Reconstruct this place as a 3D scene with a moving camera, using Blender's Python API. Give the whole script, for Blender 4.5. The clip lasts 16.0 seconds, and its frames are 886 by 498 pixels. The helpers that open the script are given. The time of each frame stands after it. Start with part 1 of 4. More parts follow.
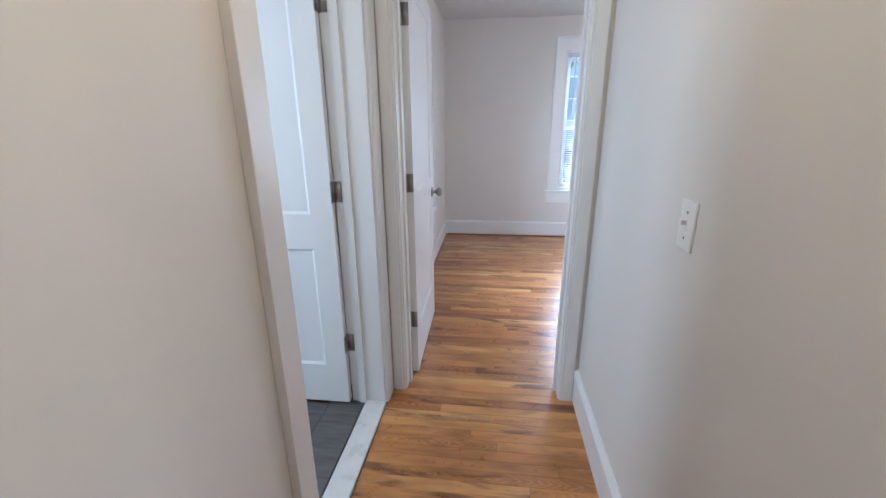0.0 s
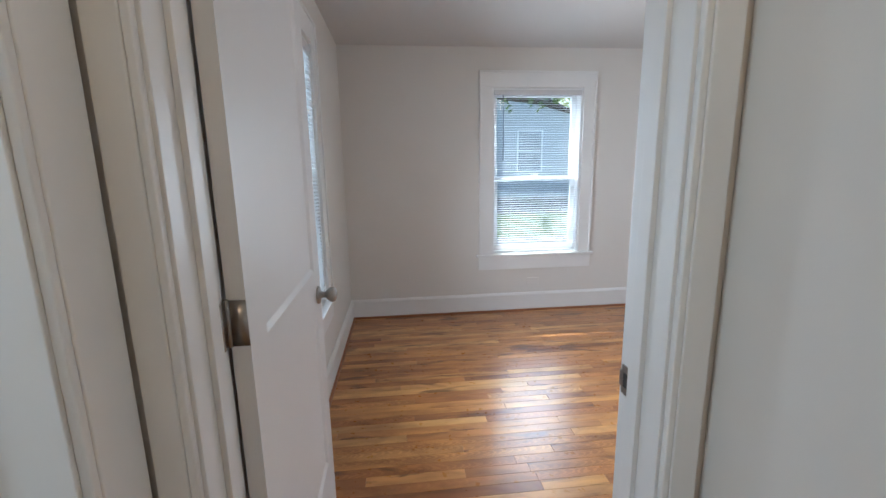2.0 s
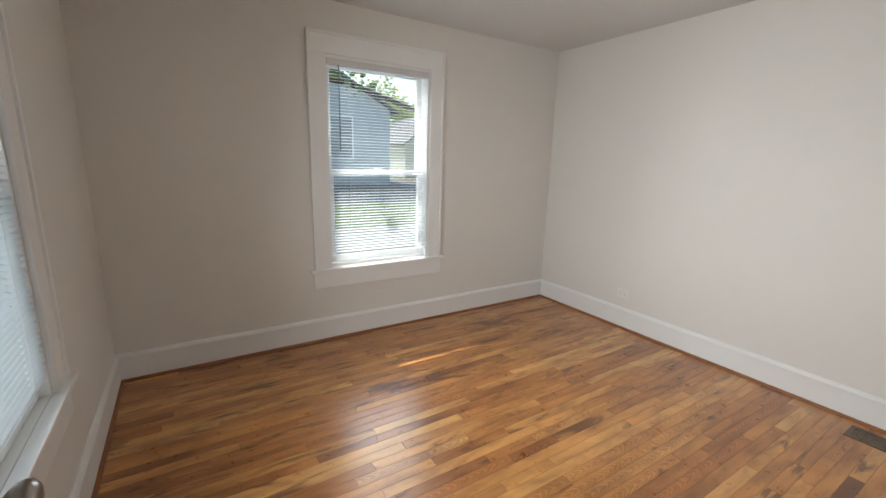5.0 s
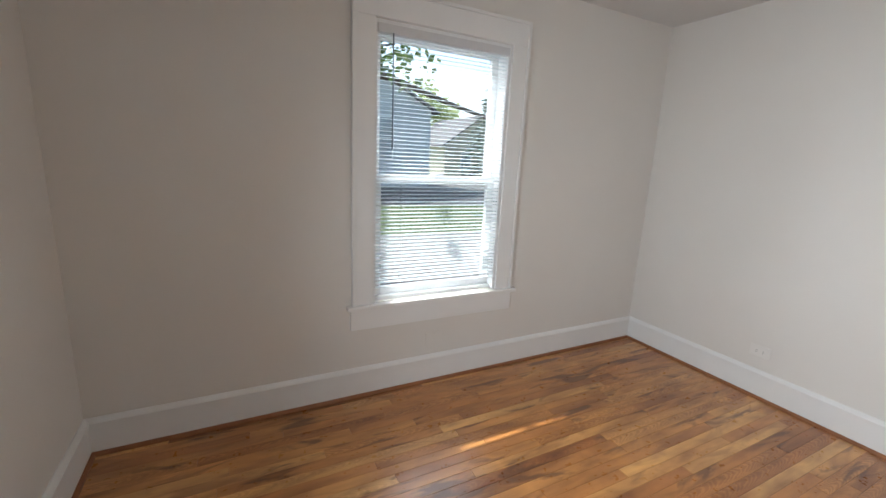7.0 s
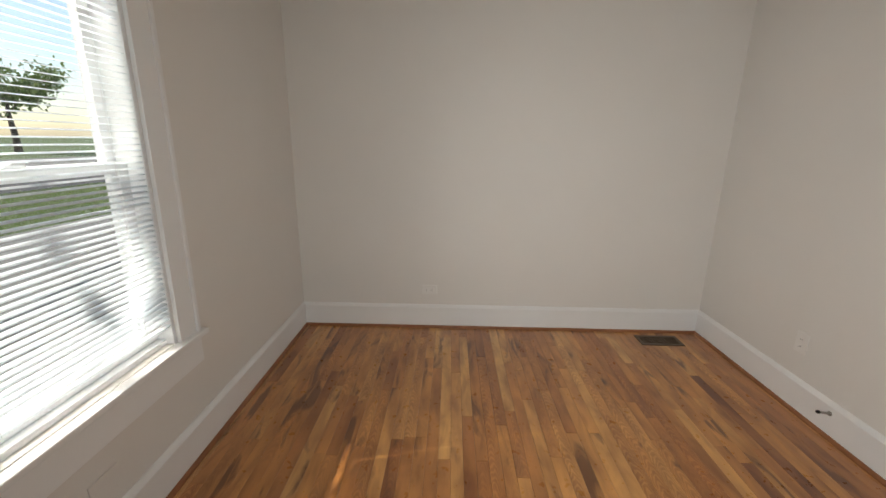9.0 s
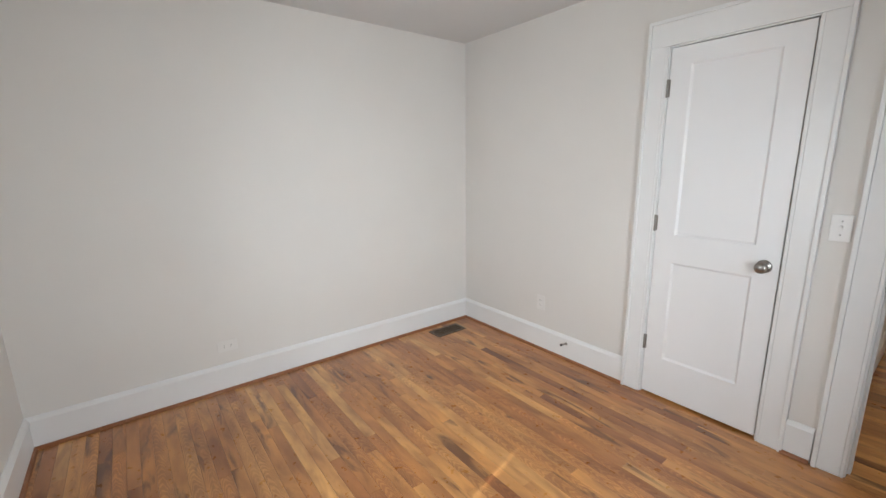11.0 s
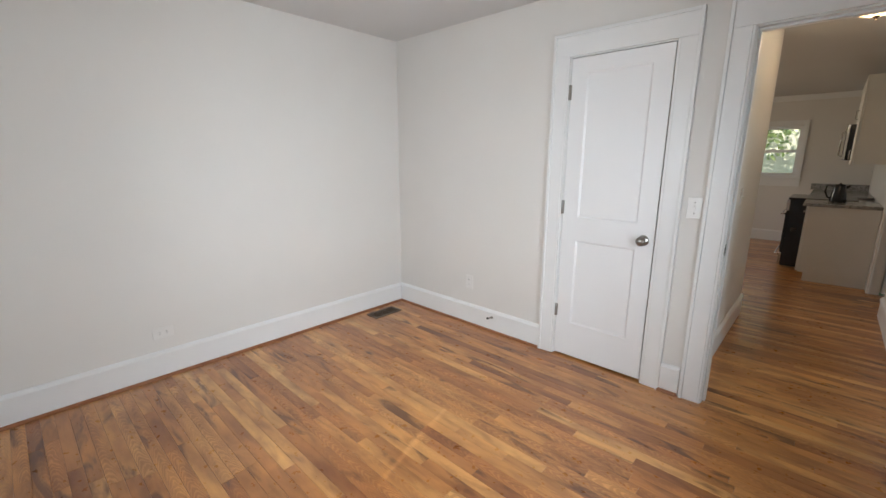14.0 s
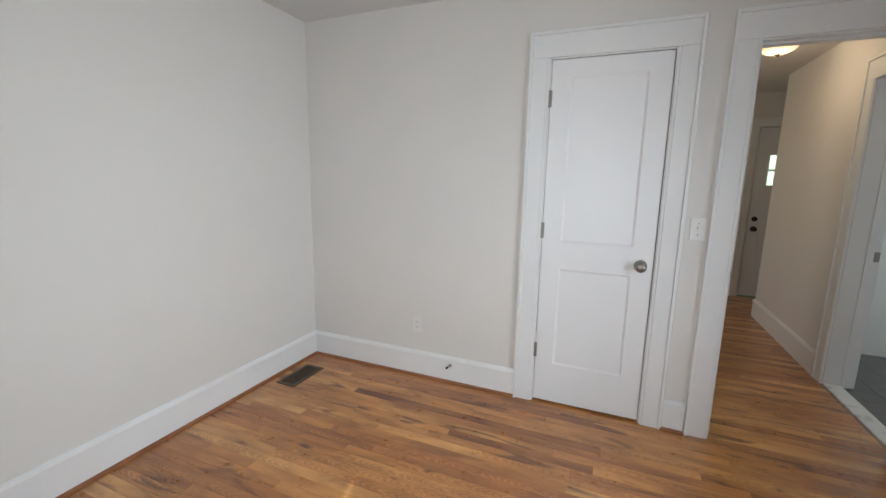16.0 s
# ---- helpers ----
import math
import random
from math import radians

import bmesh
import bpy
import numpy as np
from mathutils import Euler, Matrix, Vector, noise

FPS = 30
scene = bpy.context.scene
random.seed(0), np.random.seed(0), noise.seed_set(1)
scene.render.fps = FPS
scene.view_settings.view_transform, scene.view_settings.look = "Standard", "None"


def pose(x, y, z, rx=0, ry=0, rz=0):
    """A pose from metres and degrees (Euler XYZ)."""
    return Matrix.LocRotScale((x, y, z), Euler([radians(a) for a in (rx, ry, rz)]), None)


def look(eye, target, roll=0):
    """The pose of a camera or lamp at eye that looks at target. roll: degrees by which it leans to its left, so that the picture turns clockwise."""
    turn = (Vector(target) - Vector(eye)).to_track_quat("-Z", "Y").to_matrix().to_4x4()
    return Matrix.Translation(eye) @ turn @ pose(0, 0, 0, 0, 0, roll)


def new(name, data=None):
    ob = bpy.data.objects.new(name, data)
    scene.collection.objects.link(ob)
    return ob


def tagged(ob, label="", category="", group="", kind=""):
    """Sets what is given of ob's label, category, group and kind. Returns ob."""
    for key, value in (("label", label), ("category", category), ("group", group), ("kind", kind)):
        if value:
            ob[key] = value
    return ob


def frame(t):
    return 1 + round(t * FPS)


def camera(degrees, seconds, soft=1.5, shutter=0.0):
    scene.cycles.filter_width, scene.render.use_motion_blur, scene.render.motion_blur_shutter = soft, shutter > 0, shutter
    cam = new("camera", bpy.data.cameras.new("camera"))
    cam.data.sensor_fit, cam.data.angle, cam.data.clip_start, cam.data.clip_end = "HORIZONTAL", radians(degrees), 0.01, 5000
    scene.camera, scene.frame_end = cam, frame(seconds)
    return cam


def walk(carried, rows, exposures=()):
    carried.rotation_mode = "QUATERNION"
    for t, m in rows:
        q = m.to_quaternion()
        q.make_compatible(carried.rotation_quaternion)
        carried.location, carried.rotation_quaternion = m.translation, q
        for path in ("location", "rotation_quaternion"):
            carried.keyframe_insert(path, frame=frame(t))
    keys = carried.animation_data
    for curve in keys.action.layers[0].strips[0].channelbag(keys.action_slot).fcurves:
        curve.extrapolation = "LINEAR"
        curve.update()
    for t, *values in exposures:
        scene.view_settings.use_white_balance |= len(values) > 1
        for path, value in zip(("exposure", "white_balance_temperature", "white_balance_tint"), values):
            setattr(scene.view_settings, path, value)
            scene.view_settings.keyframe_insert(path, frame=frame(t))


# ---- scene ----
cam = camera(94.4, 16.0)
METRES, EYE, TILT, LEAN, TURN = 5.9, 1.3615, 0.0, 0.0, 6.6
EXPOSURES = [(0, 2.1, 5050, 8), (1, 1.85, 5450, 8), (2, 1.5, 5550, 7), (3, 1.36, 5700, 7), (3.5, 1.2, 6000, 7), (6, 1.2, 6500, 8), (7, 1.22, 6150, 8), (8, 0.95, 6250, 8), (8.5, 0.72, 6450, 9), (9, 0.65, 7000, 10), (9.5, 0.75, 6900, 9), (10, 1.15, 6350, 8), (12.5, 1.35, 6150, 8), (14, 1.35, 6100, 8), (16, 1.12, 6000, 7)]
PATH = [
    (0, (0.668, 0.564, 1.379), (0.437, 2.458, 0.78), -0.5),
    (0.5, (0.674, 0.843, 1.373), (0.61, 2.799, 0.956), -0.6),
    (1, (0.646, 1.111, 1.366), (0.637, 3.082, 1.025), -0.2),
    (1.5, (0.534, 1.443, 1.372), (0.699, 3.393, 0.958), 1.7),
    (2, (0.574, 1.785, 1.358), (0.776, 3.74, 0.988), -1.0),
    (2.5, (0.582, 2.062, 1.367), (1.02, 3.97, 0.96), -0.4),
    (3, (0.528, 2.302, 1.42), (1.346, 4.112, 1.186), 1.7),
    (3.5, (0.551, 2.387, 1.481), (1.463, 4.137, 1.154), 2.0),
    (3.7, (0.535, 2.406, 1.469), (1.454, 4.136, 1.067), 1.9),
    (5.8, (0.563, 2.775, 1.393), (1.646, 4.404, 0.974), 1.9),
    (6, (0.581, 2.852, 1.402), (1.651, 4.489, 0.983), 1.6),
    (6.5, (0.661, 3.089, 1.41), (1.581, 4.816, 0.997), 2.0),
    (7, (0.743, 3.385, 1.402), (1.646, 5.118, 0.978), 2.7),
    (7.5, (0.704, 3.688, 1.404), (1.964, 5.171, 0.944), 2.8),
    (8, (0.688, 3.973, 1.398), (2.326, 4.978, 0.843), 3.0),
    (8.5, (0.76, 4.201, 1.378), (2.563, 4.849, 0.806), 1.2),
    (9, (0.76, 4.444, 1.394), (2.694, 4.48, 0.885), 0.8),
    (9.5, (0.766, 4.629, 1.432), (2.675, 4.104, 1.146), 0.1),
    (10, (0.909, 4.756, 1.433), (2.679, 3.865, 1.164), -2.3),
    (10.2, (0.939, 4.796, 1.446), (2.62, 3.757, 1.135), -2.1),
    (12.3, (0.559, 5.209, 1.399), (2.045, 3.94, 0.975), -1.1),
    (12.5, (0.529, 5.199, 1.387), (1.995, 3.9, 0.984), -1.5),
    (13, (0.525, 5.21, 1.396), (1.983, 3.907, 0.975), -1.5),
    (13.5, (0.553, 5.19, 1.4), (1.964, 3.835, 0.982), -0.5),
    (14, (0.664, 5.172, 1.412), (1.997, 3.745, 0.978), 0.1),
    (14.5, (0.833, 5.147, 1.417), (2.043, 3.617, 0.975), -0.2),
    (15, (1.036, 5.092, 1.393), (2.113, 3.461, 0.968), 1.4),
    (15.5, (1.326, 4.993, 1.391), (2.35, 3.312, 1.035), 0.5),
    (16, (1.6, 5.002, 1.373), (2.357, 3.182, 1.036), 1.1),
]
walk(cam, [(t, look(eye, target, roll)) for t, eye, target, roll in PATH], EXPOSURES)

# ---- world, sun, lamps ----
SUN_DIR = Vector((-0.25, 1.0, 0.95)).normalized()
world = bpy.data.worlds.new("sky")
scene.world = world
world.use_nodes = True
wn, wl = world.node_tree.nodes, world.node_tree.links
sky = wn.new("ShaderNodeTexSky")
sky.sky_type = "NISHITA"
sky.sun_disc = False
sky.sun_elevation = math.asin(SUN_DIR.z)
sky.sun_rotation = math.atan2(SUN_DIR.x, SUN_DIR.y)
wn["Background"].inputs["Strength"].default_value = 0.13
wl.new(sky.outputs["Color"], wn["Background"].inputs["Color"])

sun = new("sun", bpy.data.lights.new("sun", "SUN"))
sun.data.energy = 3.1
sun.data.angle = radians(0.53)
sun.data.color = (1.0, 0.95, 0.87)
sun.matrix_world = look(SUN_DIR * 60, (0, 0, 0))


def opening_lamp(name, eye, target, w, h, watts, spread, color=(0.95, 0.98, 1.0)):
    """An area lamp at an opening: stand-in sky light, or the kitchen's warm fill."""
    lamp = new(name, bpy.data.lights.new(name, "AREA"))
    lamp.data.shape = "RECTANGLE"
    lamp.data.size, lamp.data.size_y = w, h
    lamp.data.energy = watts
    lamp.data.spread = radians(spread)
    lamp.data.color = color
    lamp.matrix_world = look(eye, target)


opening_lamp("daylight_west_window", (0.150, 3.9375, 1.16), (2.0, 3.9375, 0.98), 0.78, 1.10, 5.9, 120)
opening_lamp("daylight_west_glass", (-0.064, 3.9375, 1.33), (2.0, 3.9375, 1.33), 0.78, 1.42, 3.0, 128)
opening_lamp("daylight_north_window", (1.855, 5.470, 1.30), (2.18, 3.90, 1.12), 0.66, 1.10, 3.3, 112)
# Assumed source: the bathroom's own window is out of view.
opening_lamp("bath_sky_lamp", (-1.895, 1.375, 1.5), (0.0, 1.375, 1.4), 0.66, 1.0, 5.0, 160, (0.95, 1.0, 0.98))
# Made-up warm fill from the kitchen's unseen side; no lamp is known there.
opening_lamp("kitchen_fill_lamp", (4.295, -1.4, 1.45), (0.0, -1.4, 1.3), 1.5, 1.2, 8.5, 160, (1.0, 0.80, 0.57))


# ---- material helpers ----
def nodes_of(name):
    m = bpy.data.materials.new(name)
    m.use_nodes = True
    nt = m.node_tree
    return m, nt.nodes, nt.links, nt.nodes["Principled BSDF"]


def noise_node(n, l, vec, scale, detail=3.0, rough=0.55, stretch=None):
    if stretch is not None:
        mp = n.new("ShaderNodeMapping")
        mp.inputs["Scale"].default_value = stretch
        l.new(vec, mp.inputs["Vector"])
        vec = mp.outputs["Vector"]
    t = n.new("ShaderNodeTexNoise")
    t.inputs["Scale"].default_value = scale
    t.inputs["Detail"].default_value = detail
    t.inputs["Roughness"].default_value = rough
    l.new(vec, t.inputs["Vector"])
    return t.outputs["Fac"]


def ramp_node(n, l, fac, stops):
    r = n.new("ShaderNodeValToRGB")
    e = r.color_ramp.elements
    while len(e) < len(stops):
        e.new(0.5)
    for k, (p, c) in zip(e, stops):
        k.position = p
        k.color = (*c, 1)
    l.new(fac, r.inputs["Fac"])
    return r.outputs["Color"]


def mix_node(n, l, fac, a, b, mode="MIX"):
    m = n.new("ShaderNodeMix")
    m.data_type = "RGBA"
    m.blend_type = mode
    for sock, v in ((m.inputs[0], fac), (m.inputs[6], a), (m.inputs[7], b)):
        if isinstance(v, (int, float)):
            sock.default_value = v
        elif isinstance(v, tuple):
            sock.default_value = (*v, 1)
        else:
            l.new(v, sock)
    return m.outputs[2]


def math_node(n, l, op, a, b=0.0):
    m = n.new("ShaderNodeMath")
    m.operation = op
    for sock, v in ((m.inputs[0], a), (m.inputs[1], b)):
        if isinstance(v, (int, float)):
            sock.default_value = v
        else:
            l.new(v, sock)
    return m.outputs[0]


def bump_node(n, l, p, height, strength, dist=0.002):
    b = n.new("ShaderNodeBump")
    b.inputs["Strength"].default_value = strength
    b.inputs["Distance"].default_value = dist
    l.new(height, b.inputs["Height"])
    l.new(b.outputs["Normal"], p.inputs["Normal"])


def surface(name, a, b, rough=0.5, scale=3.0, grain=140.0, bump=0.08, metal=0.0, stretch=None, rough_var=0.08, dist=0.001):
    """A painted or cast surface: two close tones in broad patches, a fine relief and uneven gloss."""
    m, n, l, p = nodes_of(name)
    co = n.new("ShaderNodeTexCoord").outputs["Object"]
    big = noise_node(n, l, co, scale, 4.0, 0.6, stretch)
    fine = noise_node(n, l, co, grain, 2.0, 0.5, stretch)
    l.new(ramp_node(n, l, big, [(0.3, a), (0.7, b)]), p.inputs["Base Color"])
    p.inputs["Metallic"].default_value = metal
    r = math_node(n, l, "MULTIPLY_ADD", big, rough_var)
    r.node.inputs[2].default_value = rough - rough_var / 2
    l.new(r, p.inputs["Roughness"])
    if bump:
        bump_node(n, l, p, fine, bump, dist)
    return m


def glow(name, color, strength):
    m, n, l, p = nodes_of(name)
    co = n.new("ShaderNodeTexCoord").outputs["Object"]
    f = noise_node(n, l, co, 14.0, 4.0, 0.6)
    c = ramp_node(n, l, f, [(0.3, tuple(v * 0.8 for v in color)), (0.7, color)])
    l.new(c, p.inputs["Base Color"])
    l.new(c, p.inputs["Emission Color"])
    p.inputs["Emission Strength"].default_value = strength
    p.inputs["Roughness"].default_value = 0.25
    return m


def oak(name, per_island):
    """Strip oak under a satin finish; every strip has its own tone, figure and streaks."""
    m, n, l, p = nodes_of(name)
    tc = n.new("ShaderNodeTexCoord").outputs["Object"]
    if per_island:
        rnd = n.new("ShaderNodeNewGeometry").outputs["Random Per Island"]
    else:
        rnd = n.new("ShaderNodeObjectInfo").outputs["Random"]
    off = n.new("ShaderNodeCombineXYZ")
    l.new(math_node(n, l, "MULTIPLY", rnd, 91.0), off.inputs[0])
    l.new(math_node(n, l, "MULTIPLY", rnd, 37.0), off.inputs[1])
    l.new(math_node(n, l, "MULTIPLY", rnd, 13.0), off.inputs[2])
    add = n.new("ShaderNodeVectorMath")
    l.new(tc, add.inputs[0])
    l.new(off.outputs[0], add.inputs[1])
    v = add.outputs[0]
    second = math_node(n, l, "FRACT", math_node(n, l, "MULTIPLY", rnd, 17.3))
    third = math_node(n, l, "FRACT", math_node(n, l, "MULTIPLY", rnd, 53.7))
    tone = ramp_node(n, l, rnd, [(0.0, (0.300, 0.112, 0.030)), (0.14, (0.445, 0.183, 0.048)), (0.45, (0.545, 0.252, 0.071)),
                                 (0.75, (0.605, 0.300, 0.092)), (1.0, (0.670, 0.378, 0.138))])
    # cloudy heartwood, then long wandering figure
    cloud = noise_node(n, l, v, 4.0, 3.0, 0.5, (0.7, 2.6, 2.6))
    tone = mix_node(n, l, 0.75, tone, ramp_node(n, l, cloud, [(0.30, (0.54, 0.41, 0.30)), (0.50, (0.96, 0.93, 0.90)), (0.68, (1.24, 1.22, 1.18))]), "MULTIPLY")
    figure = n.new("ShaderNodeTexNoise")
    figure.inputs["Scale"].default_value = 5.0
    figure.inputs["Detail"].default_value = 2.0
    figure.inputs["Roughness"].default_value = 0.62
    figure.inputs["Distortion"].default_value = 1.2
    mf = n.new("ShaderNodeMapping")
    mf.inputs["Scale"].default_value = (0.55, 1.9, 1.9)
    l.new(v, mf.inputs["Vector"])
    l.new(mf.outputs[0], figure.inputs["Vector"])
    tone = mix_node(n, l, 0.40, tone, ramp_node(n, l, figure.outputs["Fac"], [(0.34, (0.42, 0.30, 0.22)), (0.50, (0.95, 0.92, 0.89)), (0.66, (1.14, 1.12, 1.10))]), "MULTIPLY")
    # cathedral grain on some strips: nested arches along the strip
    sep = n.new("ShaderNodeSeparateXYZ")
    l.new(tc if not per_island else v, sep.inputs[0])
    y = math_node(n, l, "ADD", sep.outputs[1], math_node(n, l, "MULTIPLY", math_node(n, l, "SUBTRACT", third, 1.45), 0.03))
    if per_island:
        y = math_node(n, l, "SUBTRACT", math_node(n, l, "PINGPONG", y, 0.05), 0.025)
    arch = math_node(n, l, "MULTIPLY", math_node(n, l, "MULTIPLY", y, y), 130.0)
    phase = math_node(n, l, "MULTIPLY", math_node(n, l, "ADD", sep.outputs[0], arch), 150.0)
    wander = math_node(n, l, "MULTIPLY", noise_node(n, l, v, 9.0, 3.0, 0.6, (0.8, 2.2, 2.2)), 24.0)
    rings = math_node(n, l, "SINE", math_node(n, l, "ADD", phase, wander))
    share = ramp_node(n, l, second, [(0.60, (0.0, 0.0, 0.0)), (0.88, (0.55, 0.55, 0.55))])
    tone = mix_node(n, l, share, tone, ramp_node(n, l, rings, [(0.0, (0.66, 0.53, 0.43)), (0.55, (1.05, 1.04, 1.03))]), "MULTIPLY")
    pores = noise_node(n, l, v, 90.0, 2.0, 0.6, (0.06, 3.2, 3.2))
    tone = mix_node(n, l, 0.12, tone, ramp_node(n, l, pores, [(0.36, (0.62, 0.52, 0.45)), (0.52, (1, 1, 1))]), "MULTIPLY")
    # dark mineral streaks and a few knots
    streak = n.new("ShaderNodeTexNoise")
    streak.inputs["Scale"].default_value = 3.4
    streak.inputs["Detail"].default_value = 4.0
    streak.inputs["Distortion"].default_value = 0.7
    ms = n.new("ShaderNodeMapping")
    ms.inputs["Scale"].default_value = (0.8, 3.6, 3.6)
    l.new(v, ms.inputs["Vector"])
    l.new(ms.outputs[0], streak.inputs["Vector"])
    dark = math_node(n, l, "MULTIPLY", ramp_node(n, l, streak.outputs["Fac"], [(0.56, (0, 0, 0)), (0.66, (0.80, 0.80, 0.80))]), math_node(n, l, "GREATER_THAN", third, 0.42))
    tone = mix_node(n, l, dark, tone, (0.110, 0.038, 0.011))
    knot = n.new("ShaderNodeTexVoronoi")
    knot.inputs["Scale"].default_value = 2.1
    mk = n.new("ShaderNodeMapping")
    mk.inputs["Scale"].default_value = (0.6, 1.1, 1.0)
    l.new(v, mk.inputs["Vector"])
    l.new(mk.outputs[0], knot.inputs["Vector"])
    tone = mix_node(n, l, ramp_node(n, l, knot.outputs["Distance"], [(0.018, (0.92, 0.92, 0.92)), (0.075, (0, 0, 0))]), tone, (0.075, 0.028, 0.012))
    l.new(tone, p.inputs["Base Color"])
    r = math_node(n, l, "MULTIPLY_ADD", noise_node(n, l, v, 26.0, 3.0), 0.16)
    r.node.inputs[2].default_value = 0.22
    l.new(r, p.inputs["Roughness"])
    p.inputs["Specular IOR Level"].default_value = 0.6
    p.inputs["Coat Weight"].default_value = 0.5
    p.inputs["Coat Roughness"].default_value = 0.26
    p.inputs["Coat IOR"].default_value = 1.55
    bump_node(n, l, p, math_node(n, l, "ADD", pores, math_node(n, l, "MULTIPLY", noise_node(n, l, v, 6.0, 2.0), 1.6)), 0.12, 0.0012)
    return m


def leafy(name, a, b, through_light=0.3):
    """Leaves, each with its own green, that let part of the light through."""
    m, n, l, p = nodes_of(name)
    rnd = n.new("ShaderNodeNewGeometry").outputs["Random Per Island"]
    l.new(ramp_node(n, l, rnd, [(0.0, a), (1.0, b)]), p.inputs["Base Color"])
    p.inputs["Roughness"].default_value = 0.55
    t = n.new("ShaderNodeBsdfTranslucent")
    t.inputs["Color"].default_value = (*(min(1.0, v * 1.6) for v in b), 1)
    x = n.new("ShaderNodeMixShader")
    x.inputs["Fac"].default_value = through_light
    l.new(p.outputs["BSDF"], x.inputs[1])
    l.new(t.outputs["BSDF"], x.inputs[2])
    l.new(x.outputs["Shader"], n["Material Output"].inputs["Surface"])
    return m


def clear_glass(name):
    m, n, l, p = nodes_of(name)
    p.inputs["Base Color"].default_value = (0.97, 0.99, 0.98, 1)
    p.inputs["Transmission Weight"].default_value = 1.0
    p.inputs["Roughness"].default_value = 0.0
    p.inputs["IOR"].default_value = 1.45
    return m


def thin_vinyl(name, a, b, share):
    """Enamelled thin slats that let a little light through."""
    m = surface(name, a, b, 0.30, 4, 90, 0.02, dist=0.0003)
    n, l = m.node_tree.nodes, m.node_tree.links
    t = n.new("ShaderNodeBsdfTranslucent")
    t.inputs["Color"].default_value = (0.88, 0.94, 0.98, 1)
    x = n.new("ShaderNodeMixShader")
    x.inputs["Fac"].default_value = share
    l.new(n["Principled BSDF"].outputs["BSDF"], x.inputs[1])
    l.new(t.outputs["BSDF"], x.inputs[2])
    l.new(x.outputs["Shader"], n["Material Output"].inputs["Surface"])
    return m


WALL = surface("wall_paint", (0.725, 0.705, 0.675), (0.755, 0.735, 0.705), 0.55, 1.1, 210, 0.10, dist=0.0012)
CEIL = surface("ceiling_paint", (0.64, 0.635, 0.63), (0.67, 0.665, 0.66), 0.75, 1.0, 160, 0.12, dist=0.0015)
TRIM = surface("trim_paint", (0.80, 0.805, 0.805), (0.84, 0.845, 0.845), 0.34, 2.0, 90, 0.05, dist=0.0006)
DOOR = surface("door_paint", (0.83, 0.835, 0.845), (0.86, 0.865, 0.875), 0.36, 1.6, 70, 0.05, stretch=(1, 1, 0.35), dist=0.0006)
OAK = oak("oak_strips", False)
OAK_JOINED = oak("oak_strips_joined", True)
SHOE = surface("stained_shoe_moulding", (0.23, 0.085, 0.032), (0.33, 0.135, 0.055), 0.36, 9, 120, 0.1)
SUB = surface("dark_joint", (0.075, 0.034, 0.015), (0.115, 0.052, 0.024), 0.8, 20, 80, 0.1)
NICKEL = surface("satin_nickel", (0.31, 0.295, 0.275), (0.38, 0.36, 0.335), 0.30, 30, 300, 0.03, metal=1.0, dist=0.0002)
BRONZE = surface("dark_bronze", (0.030, 0.020, 0.014), (0.055, 0.036, 0.024), 0.42, 30, 200, 0.05, metal=0.7, dist=0.0003)
REGISTER = surface("register_metal", (0.10, 0.072, 0.048), (0.15, 0.11, 0.075), 0.45, 20, 160, 0.05, metal=0.5, dist=0.0003)
VINYL = surface("white_vinyl", (0.80, 0.81, 0.82), (0.84, 0.85, 0.86), 0.32, 4, 90, 0.02, dist=0.0004)
SLAT = thin_vinyl("slat_enamel", (0.86, 0.875, 0.89), (0.90, 0.91, 0.92), 0.58)
HEADRAIL = surface("headrail_enamel", (0.62, 0.62, 0.635), (0.67, 0.67, 0.685), 0.4, 4, 90, 0.02, dist=0.0003)
PLASTIC = surface("white_plastic", (0.80, 0.795, 0.78), (0.83, 0.825, 0.81), 0.28, 10, 90, 0.0)
PAINTED = surface("off_white_plastic", (0.76, 0.745, 0.72), (0.79, 0.775, 0.75), 0.4, 10, 90, 0.0)
# Black that puts the shade inside slots, strike hole and register into colour.
HOLE_SHADE = surface("hole_shade_black", (0.02, 0.02, 0.02), (0.03, 0.03, 0.03), 0.6, 10, 90, 0.0)
CORD = surface("cord", (0.70, 0.70, 0.70), (0.76, 0.76, 0.76), 0.7, 40, 200, 0.0)
WAND = surface("grey_wand", (0.22, 0.25, 0.28), (0.28, 0.31, 0.34), 0.25, 30, 90, 0.0)
GLASS = clear_glass("window_glass")
BOWL = glow("lit_alabaster_glass", (1.0, 0.76, 0.45), 0.35)
VINYL_PLANK = surface("grey_vinyl_plank", (0.085, 0.082, 0.078), (0.16, 0.152, 0.145), 0.42, 7, 60, 0.12, stretch=(6, 0.7, 1))
MARBLE = surface("pale_marble", (0.66, 0.66, 0.65), (0.78, 0.78, 0.77), 0.28, 9, 60, 0.0)
CABINET = surface("cabinet_paint", (0.70, 0.69, 0.66), (0.74, 0.73, 0.70), 0.38, 2, 90, 0.03)
GRANITE = surface("speckled_granite", (0.10, 0.10, 0.105), (0.46, 0.45, 0.44), 0.18, 55, 240, 0.0)
STEEL = surface("stainless_steel", (0.52, 0.52, 0.53), (0.60, 0.60, 0.61), 0.26, 3, 200, 0.03, metal=1.0, stretch=(1, 1, 18), dist=0.0002)
BLACK = surface("black_enamel", (0.010, 0.012, 0.016), (0.018, 0.020, 0.026), 0.16, 5, 90, 0.0)
